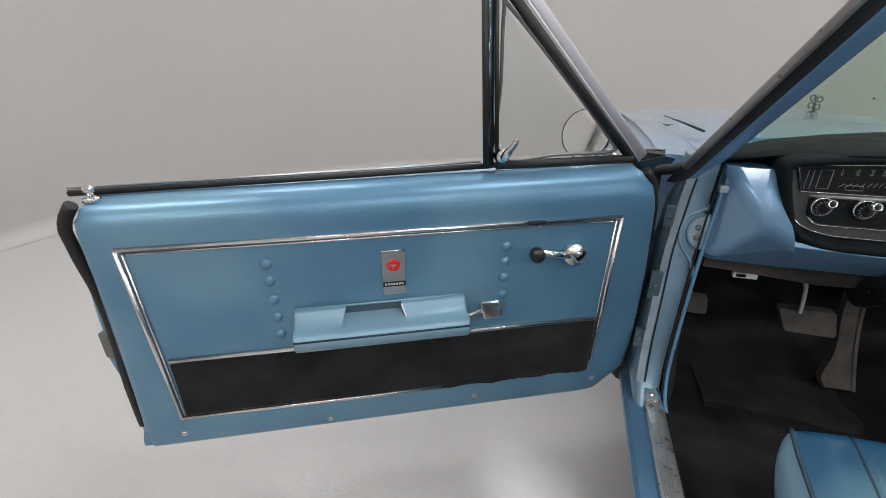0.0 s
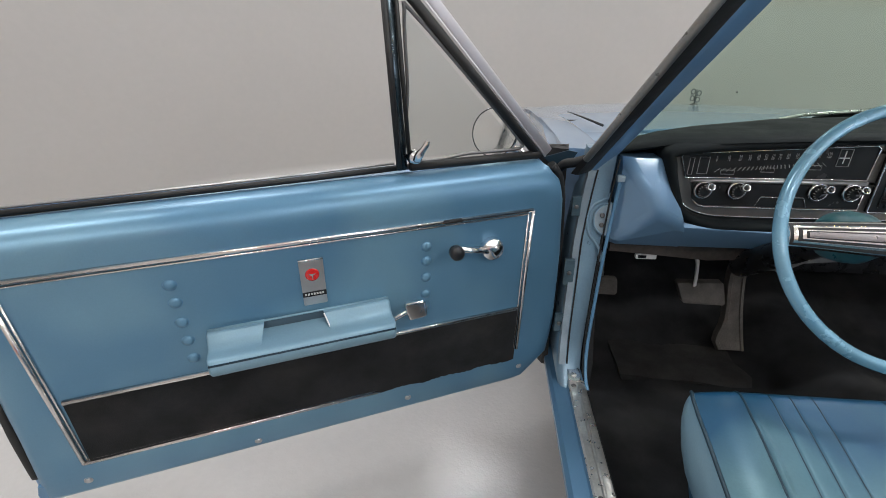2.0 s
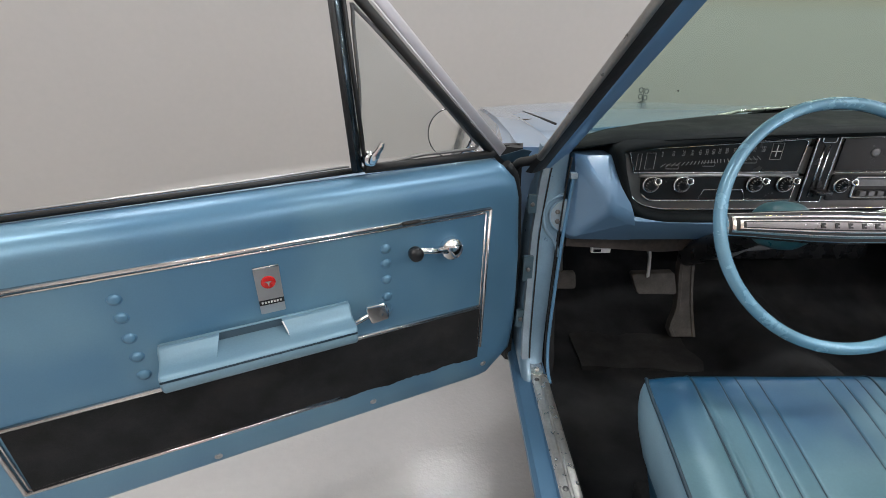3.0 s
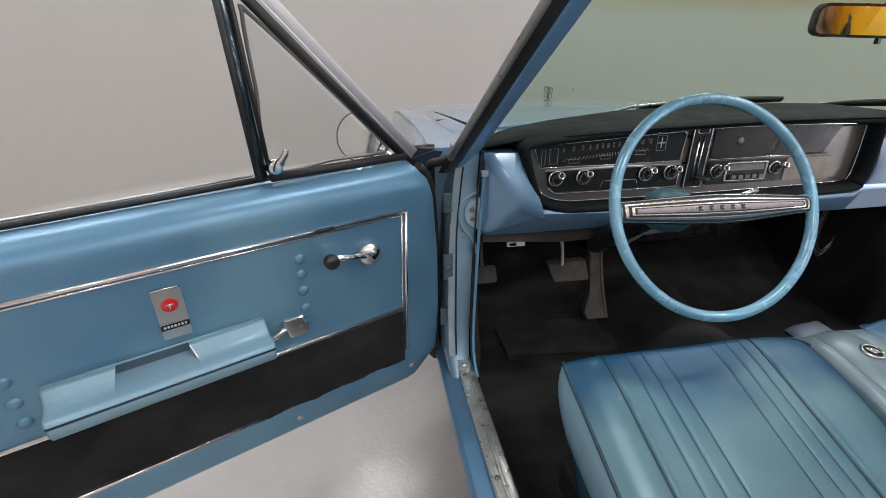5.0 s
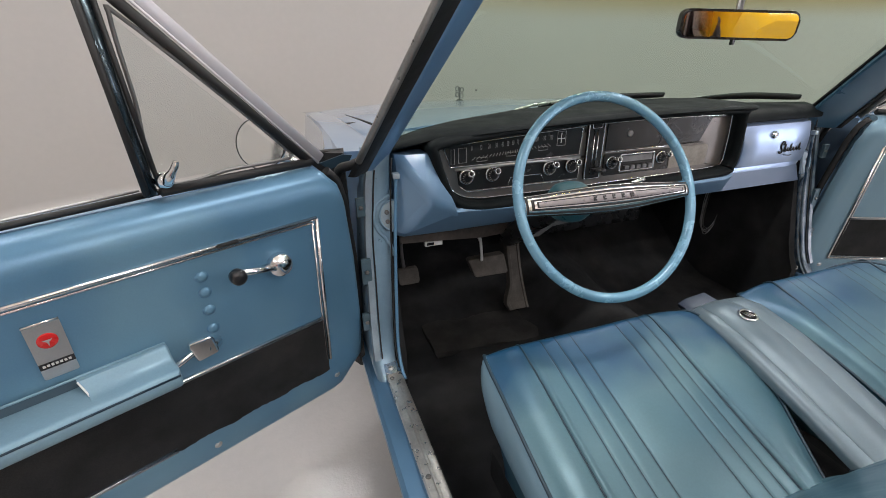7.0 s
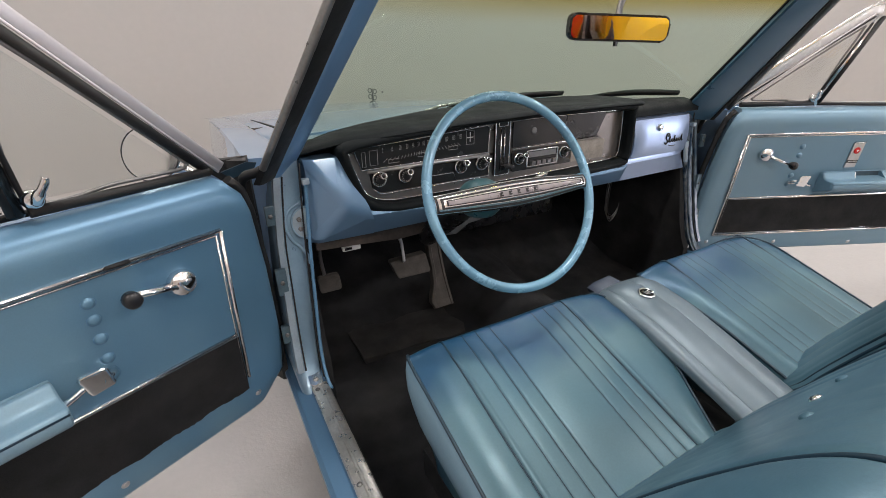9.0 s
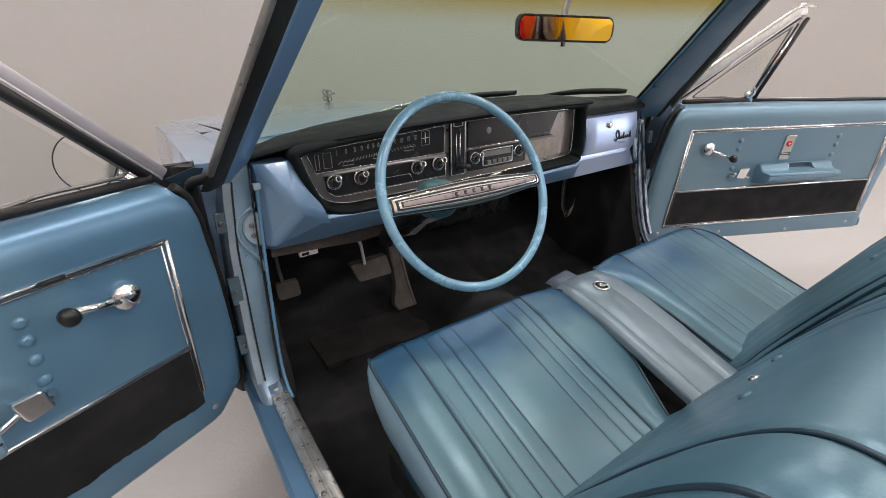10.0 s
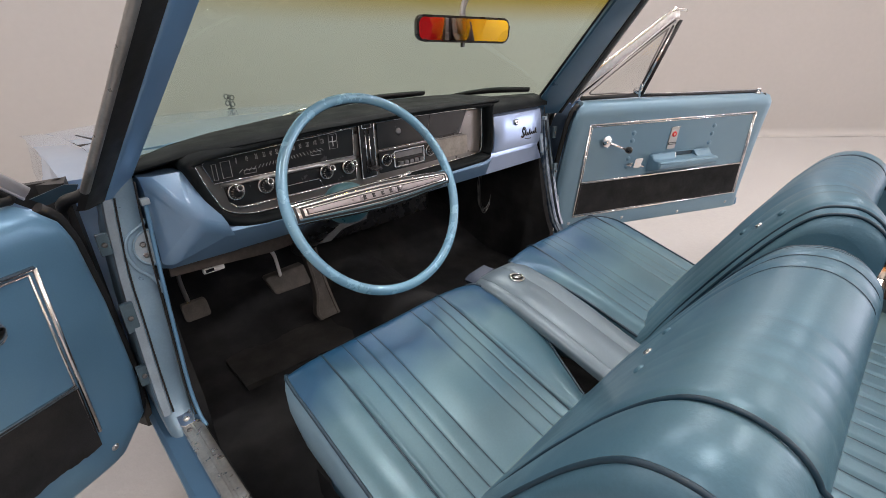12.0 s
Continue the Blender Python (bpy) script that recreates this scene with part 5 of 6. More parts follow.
    for q in lines:
        grid |= {round(q + o, 4) for o in (-0.012, -0.008, -0.005, -0.003, -0.0015, 0.0, 0.0015, 0.003, 0.005, 0.0075, 0.010, 0.013)}
    grid = sorted(g for g in grid if X0 + 0.034 <= g <= -0.19)
    rings = []
    for y in ys:
        e0, e1 = outer(y), inner(y)
        low = lambda f: 0.17 + (y - 0.17) * f
        across = [e0 + (grid[0] - e0) * k / 6 for k in range(6)] + grid + [grid[-1] + (e1 - grid[-1]) * k / 14 for k in range(1, 15)]
        across = [min(max(x, e0 + (k - 40) * 1e-6), e1 + (k - 80) * 1e-6) for k, x in enumerate(across)]
        row = [Vector((X0 + 0.03, low(0.80), 0.33)), Vector((e0 + 0.012, low(0.94), 0.45))]
        row += [Vector((x, y, top(x, y))) for x in across]
        row += [Vector((e1 + 0.004, low(0.97), 0.47)), Vector((e1 - 0.01, low(0.8), 0.33))]
        rings.append(row)
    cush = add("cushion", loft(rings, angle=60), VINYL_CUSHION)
    for x in welts:
        add("piping", tube([Vector((x, y, top(x, y) + (0.0004 if side < 0 else 0.0016))) for y in ys[:-3]], 0.0022 if side < 0 else 0.0030, 6), PIPING, cush)
    for x in seams:
        add("seam", tube([Vector((x, y, top(x, y) - 0.0003)) for y in ys[:-6]], 0.0014 if side < 0 else 0.0011, 5), PIPING, cush)
    # side panel below the outer welt, its vinyl lightened to carry light off the floor
    rings = []
    for y in ys[:-2]:
        e0, zt = outer(y), top(outer(y), y)
        zb = lerp([(0.17, 0.40), (0.5, 0.432), (0.6, 0.45), (0.65, 0.485), (0.675, 0.54)], y)
        h = zt - zb
        rings.append([Vector((e0 + dx, y - back * h, zt - f * h)) for dx, f, back in ((0.004, -0.01, 0), (-0.003, 0.10, 0), (-0.007, 0.3, 0.02), (-0.008, 0.55, 0.06), (-0.003, 0.85, 0.12), (0.008, 1.0, 0.16), (0.03, 1.0, 0.16), (0.03, 0.1, 0.0))])
    add("side_panel", loft(rings, angle=60), VINYL_PALE, cush, "side panel coloured pale for light off the floor")
    for edge in (outer, inner):
        add("piping", tube([Vector((edge(y), y, top(edge(y), y) + 0.002)) for y in ys[:-2]], 0.0034, 8), PIPING, cush)
    # backrest: closed profile swept across, drawn in at both ends
    prof = spline([(0, 0.290, 0.455), (0, 0.262, 0.52), (0, 0.225, 0.60), (0, 0.175, 0.69), (0, 0.124, 0.777), (0, 0.078, 0.848), (0, 0.034, 0.896), (0, -0.012, 0.911), (0, -0.050, 0.901), (0, -0.075, 0.874), (0, -0.078, 0.83), (0, -0.055, 0.73), (0, 0.03, 0.59), (0, 0.12, 0.46), (0, 0.2, 0.42)], 5, True)
    mid = Vector((0, 0.09, 0.68))
    B0, B1 = -0.612, -0.078
    bw = (-0.512, -0.110)
    bs = (-0.455, -0.42, -0.385, -0.345, -0.205, -0.165, -0.128)

    def z_over(z):
        return (z - 0.6) / 0.3

    def section(x):
        k0, k1 = max(0.0, 1 - (x - B0) / 0.06), max(0.0, 1 - (B1 - x) / 0.085)
        k = max(k0, k1)
        sc = math.sqrt(max(0.0, 1 - k ** 2.4)) * 0.22 + 0.78
        out = []
        m = len(prof)
        for i, p in enumerate(prof):
            t = (prof[(i + 1) % m] - prof[i - 1]).normalized()
            nn = Vector((0, t.z, -t.y))
            if nn.dot(p - mid) < 0:
                nn = -nn
            g = 0.0
            if i < 46:
                g = dents(x, bw, 0.007) + dents(x, bs, 0.006) * (0.42 if x > -0.3 else 0.26 if i > 33 else 0.07) * (1.0 if side < 0 else 0.6) + 0.0008 * noise.noise(Vector((x * 11, i * 0.23, 7.0 + side)))
            q = mid + (p - mid) * sc + nn * g
            swell = 0.0 if side < 0 else -0.022 + 0.055 * min(1.0, max(0.0, (-0.09 - x) / 0.16)) ** 0.7
            rise = (0.014 * min(1.0, max(0.0, (x + 0.40) / 0.30)) if side < 0 else 0.014) * min(1.0, max(0.0, z_over(q.z)))
            out.append(Vector((x, q.y + swell, q.z + rise)))
        return out

    bx = [B0, B0 + 0.004, B0 + 0.012, B0 + 0.025, B0 + 0.04] + [B0 + 0.055 + k * 0.0052 for k in range(86)] + [B1 - 0.055, B1 - 0.04, B1 - 0.025, B1 - 0.012, B1 - 0.004, B1]
    bx = sorted(set(x for x in bx if B0 <= x <= B1))
    back = add("backrest", loft([section(x) for x in bx], angle=60), VINYL_SEAT)
    for x in bw:
        add("piping", tube([p + Vector((0, 0, 0.0)) for p in [q + (q - Vector((x, mid.y, mid.z))).normalized() * 0.0042 for q in section(x)[2:50]]], 0.0026, 8), PIPING, back)
    for x in bs[4:] if side < 0 else ():
        add("seam", tube([q + (q - Vector((x, mid.y, mid.z))).normalized() * 0.0002 for q in section(x)[22:46]], 0.0013, 5), PIPING, back)
    for x in (B0 + 0.016, B1 - 0.014):
        add("piping", tube([q + (q - Vector((x, mid.y, mid.z))).normalized() * 0.0016 for q in section(x)[2:50]], 0.0028, 8), PIPING, back)
    for x, z, metal in ((-0.31, 0.785, True), (-0.245, 0.778, False), (-0.39, 0.815, False)) if side < 0 else ((-0.16, 0.835, True), (-0.145, 0.872, False), (-0.19, 0.800, False)):
        p = min(section(x)[:34], key=lambda v: abs(v.z - z))
        bm = turn([(0.0085, -0.003), (0.008, 0.001), (0.0055, 0.0032), (0.001, 0.0038)], p, (0, 0.80, 0.6), 14)
        add("button", bm, CHROME if metal else VINYL_SEAT, back)
    add("seat_base", box((X0 + 0.03, 0.16, 0.245), (X1 - 0.02, 0.655, 0.33), 0.01), BLACK_CARPET)
    # hinge cover at the outer foot of the back
    add("hinge_cover", turn([(0.022, 0), (0.021, 0.005), (0.012, 0.009), (0.001, 0.010)], (-0.624, 0.262, 0.50), (-1, 0, 0), 18), CHROME)
    return s


bucket_seat(-1, "teal-blue pleated vinyl driver's bench half with piping")
bucket_seat(1, "teal-blue pleated vinyl passenger bench half with piping")


def centre_armrest():
    a = thing("centre_armrest", (0, 0.42, 0.36), "pale blue vinyl fold-down armrest between the seats", "armrest")
    rings = []
    for y, h, z in ((0.665, 0.055, 0.565), (0.66, 0.072, 0.588), (0.645, 0.082, 0.600), (0.60, 0.088, 0.606), (0.5, 0.088, 0.590), (0.4, 0.087, 0.562), (0.3, 0.085, 0.530), (0.2, 0.084, 0.50), (0.13, 0.08, 0.49)):
        rings.append([Vector((x * h, y, z + dz)) for x, dz in ((-0.9, -0.036), (-1, -0.030), (-1.0, -0.018), (-0.96, -0.010), (-0.72, -0.003), (-0.69, -0.004), (-0.66, -0.001), (-0.2, 0.003), (0.20, 0.003), (0.23, 0.001), (0.26, 0.003), (0.8, 0.0), (0.93, -0.006), (1.0, -0.020), (1, -0.030), (0.9, -0.036))])
    body = part("pad", loft(rings, angle=50), ARM_GREY, a)
    em = part("emblem", turn([(0.021, 0), (0.021, 0.003), (0.017, 0.005), (0.016, 0.0035), (0.001, 0.0035)], (0.0, 0.572, 0.6045), (0, -0.12, 1), 28), CHROME, a)
    part("emblem_field", turn([(0.0155, 0.0036), (0.001, 0.004)], (0.0, 0.572, 0.6045), (0, -0.12, 1), 24), DIAL, em)
    bm = bmesh.new()
    for k in (-1, 0, 1):
        add_tube(bm, [Vector((k * 0.006 - 0.003, 0.581, 0.6095)), Vector((k * 0.006 + 0.003, 0.563, 0.6075))], 0.0013, 6)
    part("emblem_bars", smooth(bm), CHROME, em)
    rings = [[Vector((x, y, z)) for x, z in ((-0.045, 0.555), (-0.05, 0.566), (-0.03, 0.576), (0.03, 0.582), (0.045, 0.565))] for y in (0.66, 0.69, 0.712)]
    part("front_flap", loft(rings, angle=40), FLAP_GREY, a, "slate blue hinged flap")


centre_armrest()


def rear_seat():
    s = thing("bench_seat", (0, -0.5, 0.24), "teal-blue pleated vinyl rear seat", "car seat")
    xs = np.linspace(-0.68, 0.68, 341)
    seams = [-0.5 + 0.05 * k for k in range(21)]
    rings = []
    for y, z in ((-0.03, 0.36), (-0.022, 0.44), (-0.03, 0.475), (-0.055, 0.495), (-0.12, 0.50), (-0.3, 0.49), (-0.5, 0.47), (-0.62, 0.45)):
        rings.append([Vector((-0.68, y, 0.25))] + [Vector((x, y, z + dents(x, seams, 0.0045))) for x in xs] + [Vector((0.68, y, 0.25))])
    pad = part("cushion", loft(rings, angle=60), VINYL_SEAT, s)
    for x in seams:
        part("seam", tube([Vector((x, y, z - 0.0055)) for y, z in ((-0.03, 0.475), (-0.055, 0.495), (-0.12, 0.50), (-0.3, 0.49), (-0.5, 0.47))], 0.0016, 5), PIPING, pad)
    rings = []
    for y, z in ((-0.55, 0.45), (-0.60, 0.6), (-0.66, 0.75), (-0.70, 0.86), (-0.74, 0.90), (-0.82, 0.89)):
        rings.append([Vector((-0.68, -0.9, z))] + [Vector((x, y + dents(x, seams, 0.008), z)) for x in xs] + [Vector((0.68, -0.9, z))])
    part("backrest", loft(rings, angle=60), VINYL_SEAT, s)
    lamp = thing("courtesy_lamp", (0.70, -0.08, 0.6), "small lit courtesy lamp on the rear side trim", "lamp")
    part("housing", turn([(0.045, 0.0), (0.046, 0.05), (0.040, 0.062), (0.001, 0.066)], (0.70, -0.10, 0.60), (0, 0, 1), 24), BLACK_PLASTIC, lamp)
    part("base", box((0.655, -0.145, 0.545), (0.70, -0.055, 0.60), 0.006), BLACK_PLASTIC, lamp)
    part("lens", box((0.646, -0.100, 0.565), (0.656, -0.062, 0.598), 0.003), LAMP_GLOW, lamp, "glowing white lens")
    data = bpy.data.lights.new("courtesy_bulb", "POINT")
    data.energy, data.color, data.shadow_soft_size = 0.22, (1.0, 0.42, 0.14), 0.02
    bulb = new("courtesy_bulb", data)
    bulb.matrix_basis = pose(0.62, -0.08, 0.58)


rear_seat()


# ---- pedals and footwell things ----
def pedals():
    p = thing("brake_pedal", (-0.325, 1.26, 0.45), "black rubber brake pedal on a bent arm", "pedal", "pedals")
    pad = lambda a, b, d: Vector((a, 1.265 + (b - 0.46) * 0.5 - d, b))
    part("pad", prism([(-0.380, 0.444), (-0.372, 0.438), (-0.262, 0.436), (-0.254, 0.442), (-0.258, 0.492), (-0.264, 0.498), (-0.388, 0.495), (-0.394, 0.490)], pad, 0.026, 0.006), PEDAL_RUBBER, p)
    part("arm", tube(spline([(-0.346, 1.25, 0.49), (-0.350, 1.25, 0.535), (-0.356, 1.25, 0.572), (-0.372, 1.25, 0.600), (-0.388, 1.248, 0.628), (-0.392, 1.22, 0.74)], 5), 0.0085, 8, flat=0.5), WHITE_PAINT, p, "pale painted pedal arm")
    g = thing("accelerator_pedal", (-0.21, 1.25, 0.28), "long black rubber accelerator pedal", "pedal", "pedals")
    rings = []
    for t in np.linspace(0, 1, 13):
        z = 0.280 + 0.280 * t
        y = 1.225 + 0.05 * t + 0.02 * math.sin(t * 3.1)
        xl = lerp([(0.0, -0.246), (0.06, -0.258), (0.13, -0.256), (0.3, -0.236), (0.5, -0.236), (0.8, -0.246), (1.0, -0.246)], t)
        xr = lerp([(0.0, -0.166), (0.3, -0.176), (0.5, -0.182), (1.0, -0.200)], t)
        rings.append([Vector((xl, y, z)), Vector((xl + 0.003, y - 0.010, z + 0.006)), Vector((xl + 0.012, y - 0.012, z + 0.007)), Vector((xl + 0.014, y - 0.009, z + 0.006)), Vector((xr - 0.014, y - 0.009, z + 0.006)), Vector((xr - 0.012, y - 0.012, z + 0.007)), Vector((xr - 0.003, y - 0.010, z + 0.006)), Vector((xr, y, z)), Vector((xr, y + 0.012, z)), Vector((xl, y + 0.012, z))])
    part("pad", loft(rings, angle=40), PEDAL_RUBBER, g)
    part("arm", tube([(-0.226, 1.285, 0.55), (-0.238, 1.275, 0.66), (-0.24, 1.27, 0.74)], 0.006, 8), GREY_METAL, g)
    k = thing("parking_brake_pedal", (-0.60, 1.27, 0.47), "small parking brake pedal beside the kick panel", "pedal", "pedals")
    pad = lambda a, b, d: Vector((a, 1.25 + (b - 0.46) * 0.5 - d, b))
    part("pad", prism(round_rect(-0.640, 0.455, -0.572, 0.502, 0.008), pad, 0.014, 0.004), PEDAL_RUBBER, k)
    part("arm", tube(spline([(-0.615, 1.27, 0.50), (-0.625, 1.25, 0.58), (-0.63, 1.2, 0.70)], 4), 0.008, 8, flat=0.5), ALU, k)
    r = thing("brake_release_handle", (-0.588, 1.05, 0.684), "small white-lettered release handle under the dash", "handle")
    part("grip", box((-0.612, 1.030, 0.676), (-0.563, 1.044, 0.690), 0.003), WHITE_PAINT, r)
    part("letter_bars", box((-0.607, 1.0285, 0.680), (-0.588, 1.0300, 0.687)), BLACK_PLASTIC, r)
    part("rod", tube([(-0.588, 1.04, 0.684), (-0.585, 1.14, 0.735)], 0.004, 6), GREY_METAL, r)


pedals()


# ---- mirror and wipers ----
def inside_mirror():
    c = Vector((0.05, 0.812, 1.196))
    m = thing("rear_view_mirror", c, "black-framed rear-view mirror on a slim stem", "mirror")
    yaw = radians(-20)
    place = lambda a, b, d: c + Vector((a * math.cos(yaw) + d * math.sin(yaw), a * math.sin(yaw) - d * math.cos(yaw), b - a * 0.035 - d * 0.085)) + Vector((math.sin(yaw), -math.cos(yaw), 0)) * (b * 0.085)
    part("case", prism(round_rect(-0.128, -0.0295, 0.128, 0.0295, 0.018), lambda a, b, d: place(a, b, d - 0.014), 0.018, 0.004), BLACK_PLASTIC, m)
    part("mirror_glass", prism(round_rect(-0.123, -0.0245, 0.123, 0.0245, 0.014), lambda a, b, d: place(a, b, d + 0.004), 0.0012), MIRROR, m)
    part("stem", tube(spline([place(0.0, 0.02, -0.012), place(0.012, 0.06, -0.03), Vector((0.105, 0.80, 1.335))], 4), 0.0075, 8), DRIP_GREY, m)
    part("tab", box(place(-0.004, -0.036, 0.0) - Vector((0.004, 0.004, 0.004)), place(-0.004, -0.032, 0.0) + Vector((0.004, 0.004, 0.004)), 0.001), BLACK_PLASTIC, m)


inside_mirror()


def wiper(points, blade):
    w = thing("wiper", points[0], "black windscreen wiper parked at the foot of the glass", "wiper", "wipers")
    part("arm", tube([Vector(p) for p in points], [0.007] + [0.0045] * (len(points) - 1), 6), DULL_CHROME, w)
    part("blade", tube(spline(blade, 4), [0.003, 0.0045, 0.006, 0.007, 0.0075, 0.0075, 0.0075, 0.007, 0.006], 6, flat=1.7), BLACK_RUBBER, w)


def on_glass(x, z, off=0.012):
    t = (z - 0.955) / 0.38
    e = pillar_in(z)
    return Vector((x, e.y + 0.022 + (0.245 - 0.10 * t) * (1 - (x / (e.x - 0.015)) ** 2) + off, z))


wiper([on_glass(x, z) for x, z in ((-0.26, 0.979), (-0.213, 0.993), (0.03, 1.013))], [on_glass(x, z, 0.006) for x, z in ((-0.18, 0.984), (-0.02, 1.003), (0.25, 1.006))])
wiper([on_glass(x, z) for x, z in ((0.30, 0.984), (0.45, 0.998), (0.58, 1.004))], [on_glass(x, z, 0.006) for x, z in ((0.36, 0.988), (0.50, 1.000), (0.645, 0.997))])


# ---- smaller things ----
def floor_mat():
    m = thing("heel_mat", (-0.33, 1.2, 0.25), "worn dark grey heel mat sewn into the carpet", "mat")
    rings = []
    for t in np.linspace(0, 1, 7):
        y = 1.10 + 0.215 * t
        z = 0.2495 + (0.0035 if 0 < t < 1 else 0.0) + 0.002 * math.sin(t * 9)
        xs_ = np.linspace(-0.56, -0.085 - 0.01 * math.sin(t * 3), 12)
        rings.append([Vector((x, y + 0.012 * math.sin(x * 9) + 0.006 * math.sin(x * 31), z + 0.0015 * math.sin(x * 23))) for x in xs_] + [Vector((xs_[-1], y, 0.243)), Vector((xs_[0], y, 0.243))])
    part("pad", loft(rings, angle=50), MAT_GREY, m)
    part("binding", tube([Vector((x, 1.313 + 0.012 * math.sin(x * 9), 0.257)) for x in np.linspace(-0.535, -0.1, 14)], 0.0035, 6), BLACK_RUBBER, m)


floor_mat()


def loose_wires():
    w = thing("loose_wires", (0.66, 1.25, 0.6), "bundle of loose pale wires hanging under the dash", "wires")
    rnd = random.Random(3)
    for k in range(6):
        j = [rnd.uniform(-0.012, 0.012) for _ in range(10)]
        part("wire", tube(spline([(0.60 + j[0], 1.22, 0.72), (0.595 + j[1], 1.23, 0.60 + j[2]), (0.607 + j[3], 1.24, 0.50 + j[4]), (0.665 + j[5], 1.25, 0.448 + j[6]), (0.715 + j[7] * 0.4 - 0.02, 1.25, 0.49 + j[8]), (0.70, 1.24, 0.60 + j[9]), (0.685, 1.22, 0.72)], 6), 0.0016, 5), GREY_METAL if k % 2 else ALU, w)


loose_wires()


def under_dash():
    b = thing("heater_box", (0.1, 1.35, 0.5), "black heater box under the dash", "heater")
    part("case", box((-0.10, 1.30, 0.52), (0.36, 1.64, 0.80), 0.02), BLACK_PLASTIC, b)
    p = thing("trim_panel", (-0.45, 1.08, 0.69), "dull brown-grey underside panel of the dash", "panel")
    part("sheet", prism([(-0.68, 0.725), (-0.30, 0.722), (-0.32, 0.69), (-0.45, 0.683), (-0.60, 0.695), (-0.68, 0.70)], lambda a, b2, d: Vector((a, 1.022 + d, b2)), 0.02, 0.004), BROWN_SHEET, p)


under_dash()


def sill_clip():
    c = thing("sill_clip", (-0.755, 0.895, 0.414), "small bright clip at the front end of the sill plate", "clip")
    part("plate", prism(round_rect(-0.768, 0.878, -0.738, 0.915, 0.008), lambda a, b, d: Vector((a, b, 0.4145 + d + (b - 0.878) * 0.35)), 0.003, 0.001), CHROME, c)
    part("screw", turn([(0.007, 0), (0.006, 0.003), (0.001, 0.004)], (-0.753, 0.893, 0.4215), (0, -0.3, 1), 12), DULL_CHROME, c)


sill_clip()


def hood_ornament():
    o = thing("hood_ornament", (0.05, 2.48, 0.858), "small upright dark chrome ornament on the hood", "ornament")
    part("base", turn([(0.020, 0.0), (0.019, 0.006), (0.012, 0.011), (0.001, 0.012)], (0.05, 2.48, 0.857), (0, 0, 1), 18), GREY_METAL, o)
    part("stem", tube([(0.05, 2.48, 0.866), (0.05, 2.48, 0.935)], 0.0035, 6), GREY_METAL, o)
    for x, z in ((0.035, 0.925), (0.064, 0.918), (0.036, 0.893), (0.062, 0.886)):
        part("loop", tube([Vector((x + 0.010 * math.cos(t), 2.48, z + 0.012 * math.sin(t))) for t in np.linspace(0, 2 * math.pi, 14, endpoint=False)], 0.0028, 6, True), GREY_METAL, o)


hood_ornament()


def glass_speck():
    g = thing("glass_chip", (-0.474, 1.035, 1.064), "tiny dark stone chip in the windscreen glass", "chip")
    part("pit", turn([(0.0022, 0.0), (0.0018, 0.001), (0.0005, 0.0012)], on_glass(-0.474, 1.064, -0.004), (0, -1, 0.5), 8), BLACK_RUBBER, g)


glass_speck()


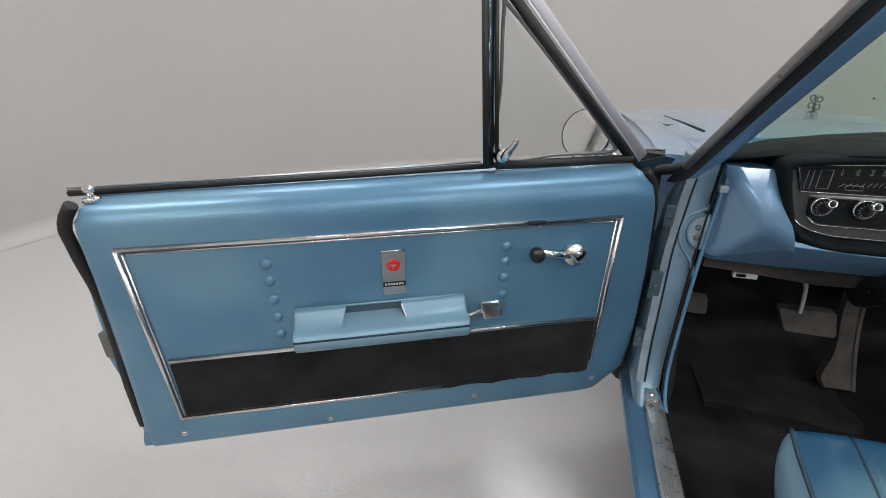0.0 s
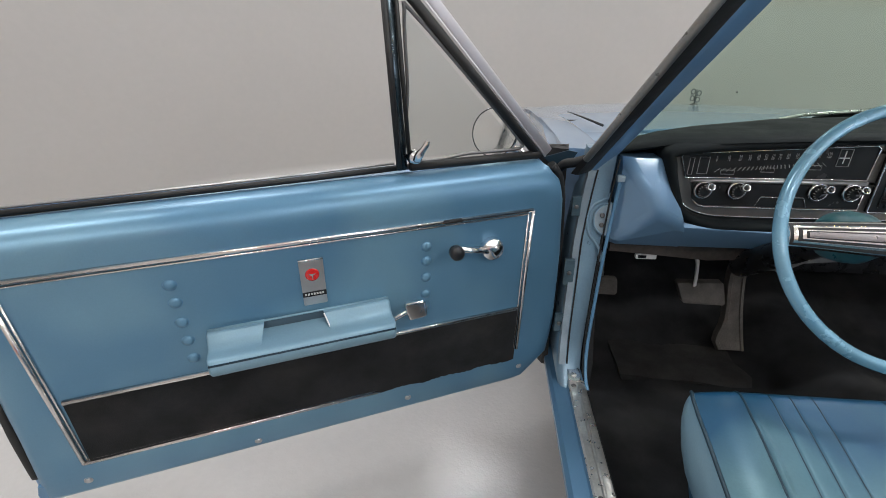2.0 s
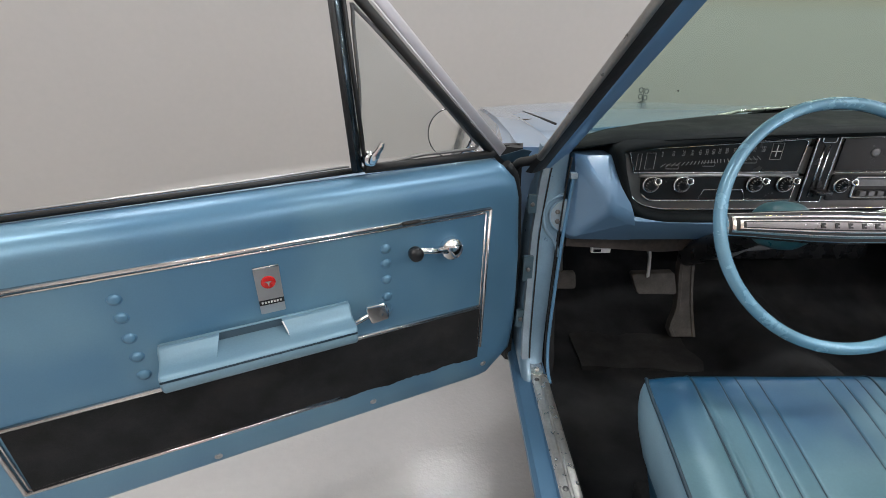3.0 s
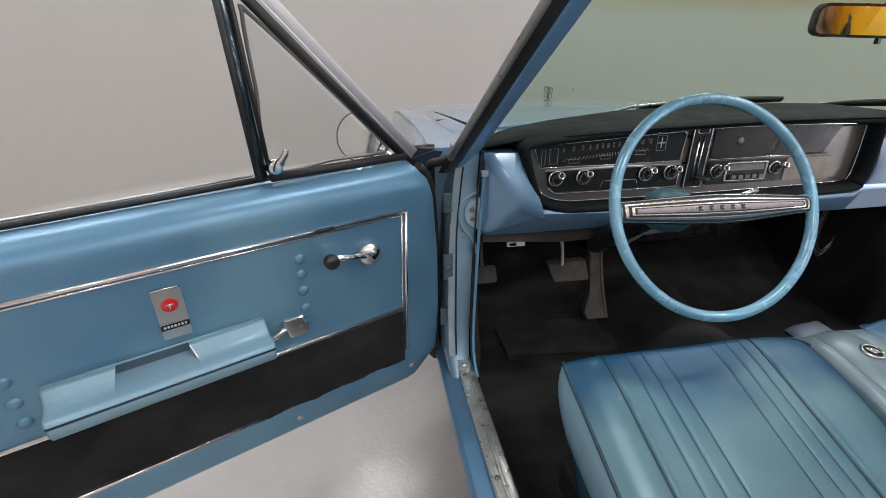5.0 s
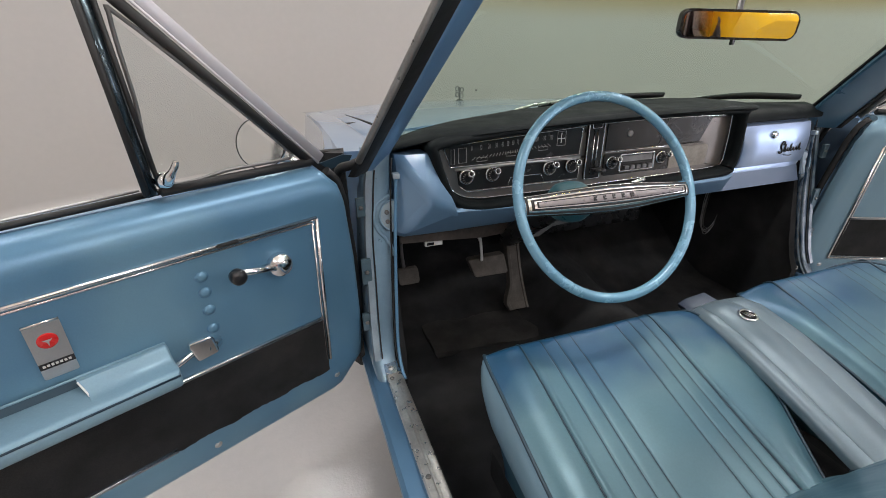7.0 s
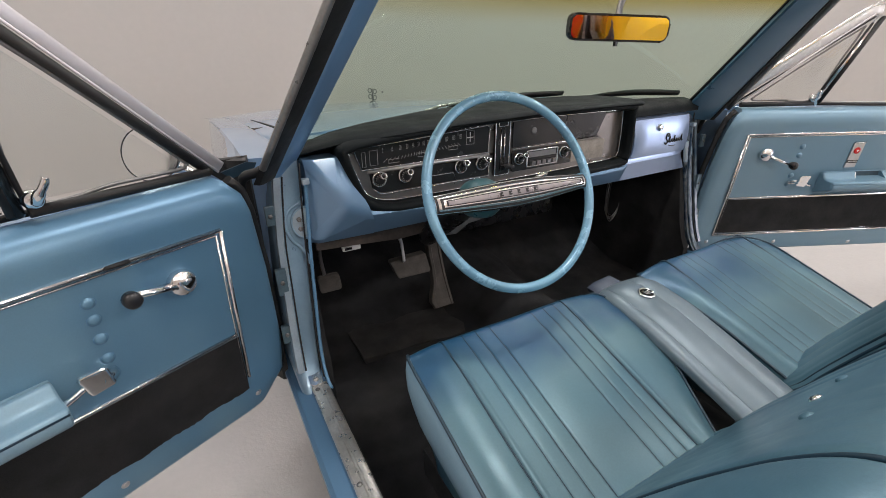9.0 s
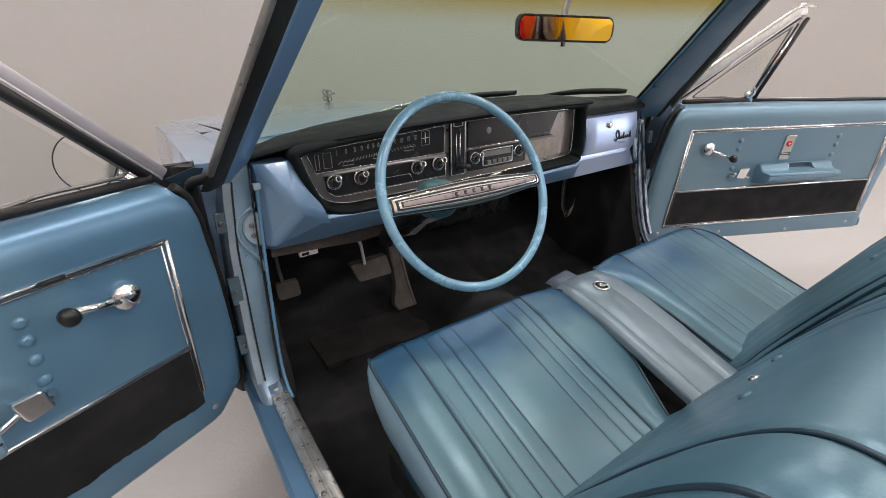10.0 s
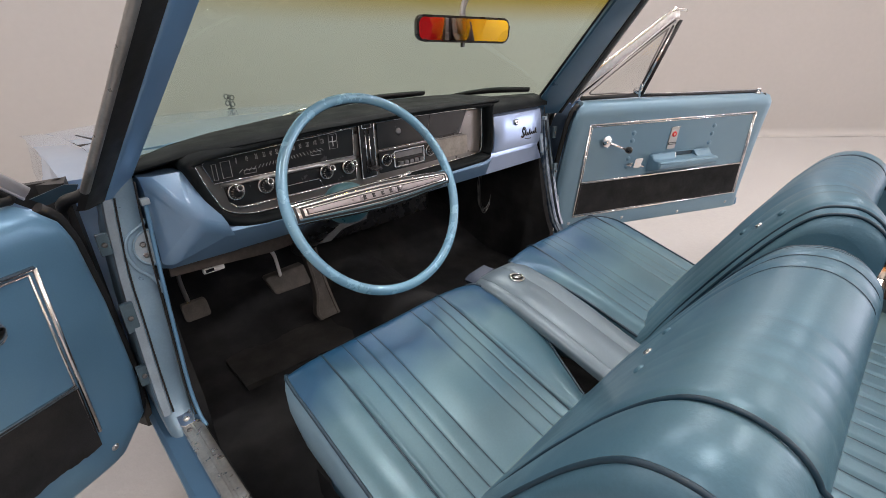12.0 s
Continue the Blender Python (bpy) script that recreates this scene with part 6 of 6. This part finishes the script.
# ---- two parked cars behind, seen only in the mirrors ----
def parked_car(at, yaw, paint, label):
    c = thing("parked_car", at, label, "car", "parked cars")
    M = Matrix.Translation(at) @ Matrix.Rotation(yaw, 4, "Z")

    def put(bm):
        bmesh.ops.transform(bm, matrix=M, verts=bm.verts[:])
        return bm

    rings = []
    for x, z0, z1, h in ((-2.2, 0.45, 0.70, 0.70), (-2.1, 0.35, 0.82, 0.84), (-1.4, 0.25, 0.92, 0.90), (-0.5, 0.22, 0.96, 0.92), (0.5, 0.22, 0.98, 0.92), (1.3, 0.25, 0.96, 0.90), (2.0, 0.35, 0.88, 0.84), (2.15, 0.45, 0.74, 0.70)):
        rings.append([Vector(p) for p in ((x, -h, z0), (x, -h - 0.03, (z0 + z1) / 2), (x, -h + 0.02, z1 - 0.06), (x, -h + 0.12, z1), (x, h - 0.12, z1), (x, h - 0.02, z1 - 0.06), (x, h + 0.03, (z0 + z1) / 2), (x, h, z0))])
    part("body", put(loft(rings, angle=40)), paint, c)
    rings = []
    for x, h, z in ((-1.5, 0.70, 0.92), (-0.8, 0.66, 1.32), (0.2, 0.66, 1.36), (0.9, 0.70, 0.96)):
        rings.append([Vector(p) for p in ((x, -h - 0.08, 0.92), (x, -h, z - 0.04), (x, -h + 0.1, z), (x, h - 0.1, z), (x, h, z - 0.04), (x, h + 0.08, 0.92))])
    part("cabin", put(loft(rings, angle=40)), [paint], c)
    for side in (-1, 1):
        bm = prism([(-1.0, 0.98), (-0.72, 1.24), (0.14, 1.26), (0.55, 0.99)], lambda a, b, d: Vector((a, side * (0.775 - (b - 0.95) * 0.2 + d * 0.3), b)), 0.02)
        part("side_window", put(bm), DIAL, c)
        for x in (-1.35, 1.35):
            wheel = part("wheel", put(turn([(0.20, -0.1), (0.32, -0.1), (0.34, -0.06), (0.34, 0.06), (0.32, 0.1), (0.20, 0.1)], (x, side * 0.82, 0.34), (0, side, 0), 28)), BLACK_RUBBER, c)
            part("rim", put(turn([(0.21, 0.07), (0.19, 0.085), (0.06, 0.06), (0.001, 0.07)], (x, side * 0.82, 0.34), (0, side, 0), 24)), CHROME, wheel)


YELLOW = material("yellow_car_paint", (0.80, 0.47, 0.015), 0.12, 0.0, 0.05, 4.0, 300, coat=0.8)
RED_CAR = material("red_car_paint", (0.36, 0.008, 0.010), 0.12, 0.0, 0.05, 4.0, 300, coat=0.8)
parked_car((1.56, -5.15, 0.0), radians(90), YELLOW, "glossy yellow coupe parked behind the convertible")
parked_car((-0.52, -6.0, 0.0), radians(90), RED_CAR, "glossy dark red coupe parked behind the convertible")
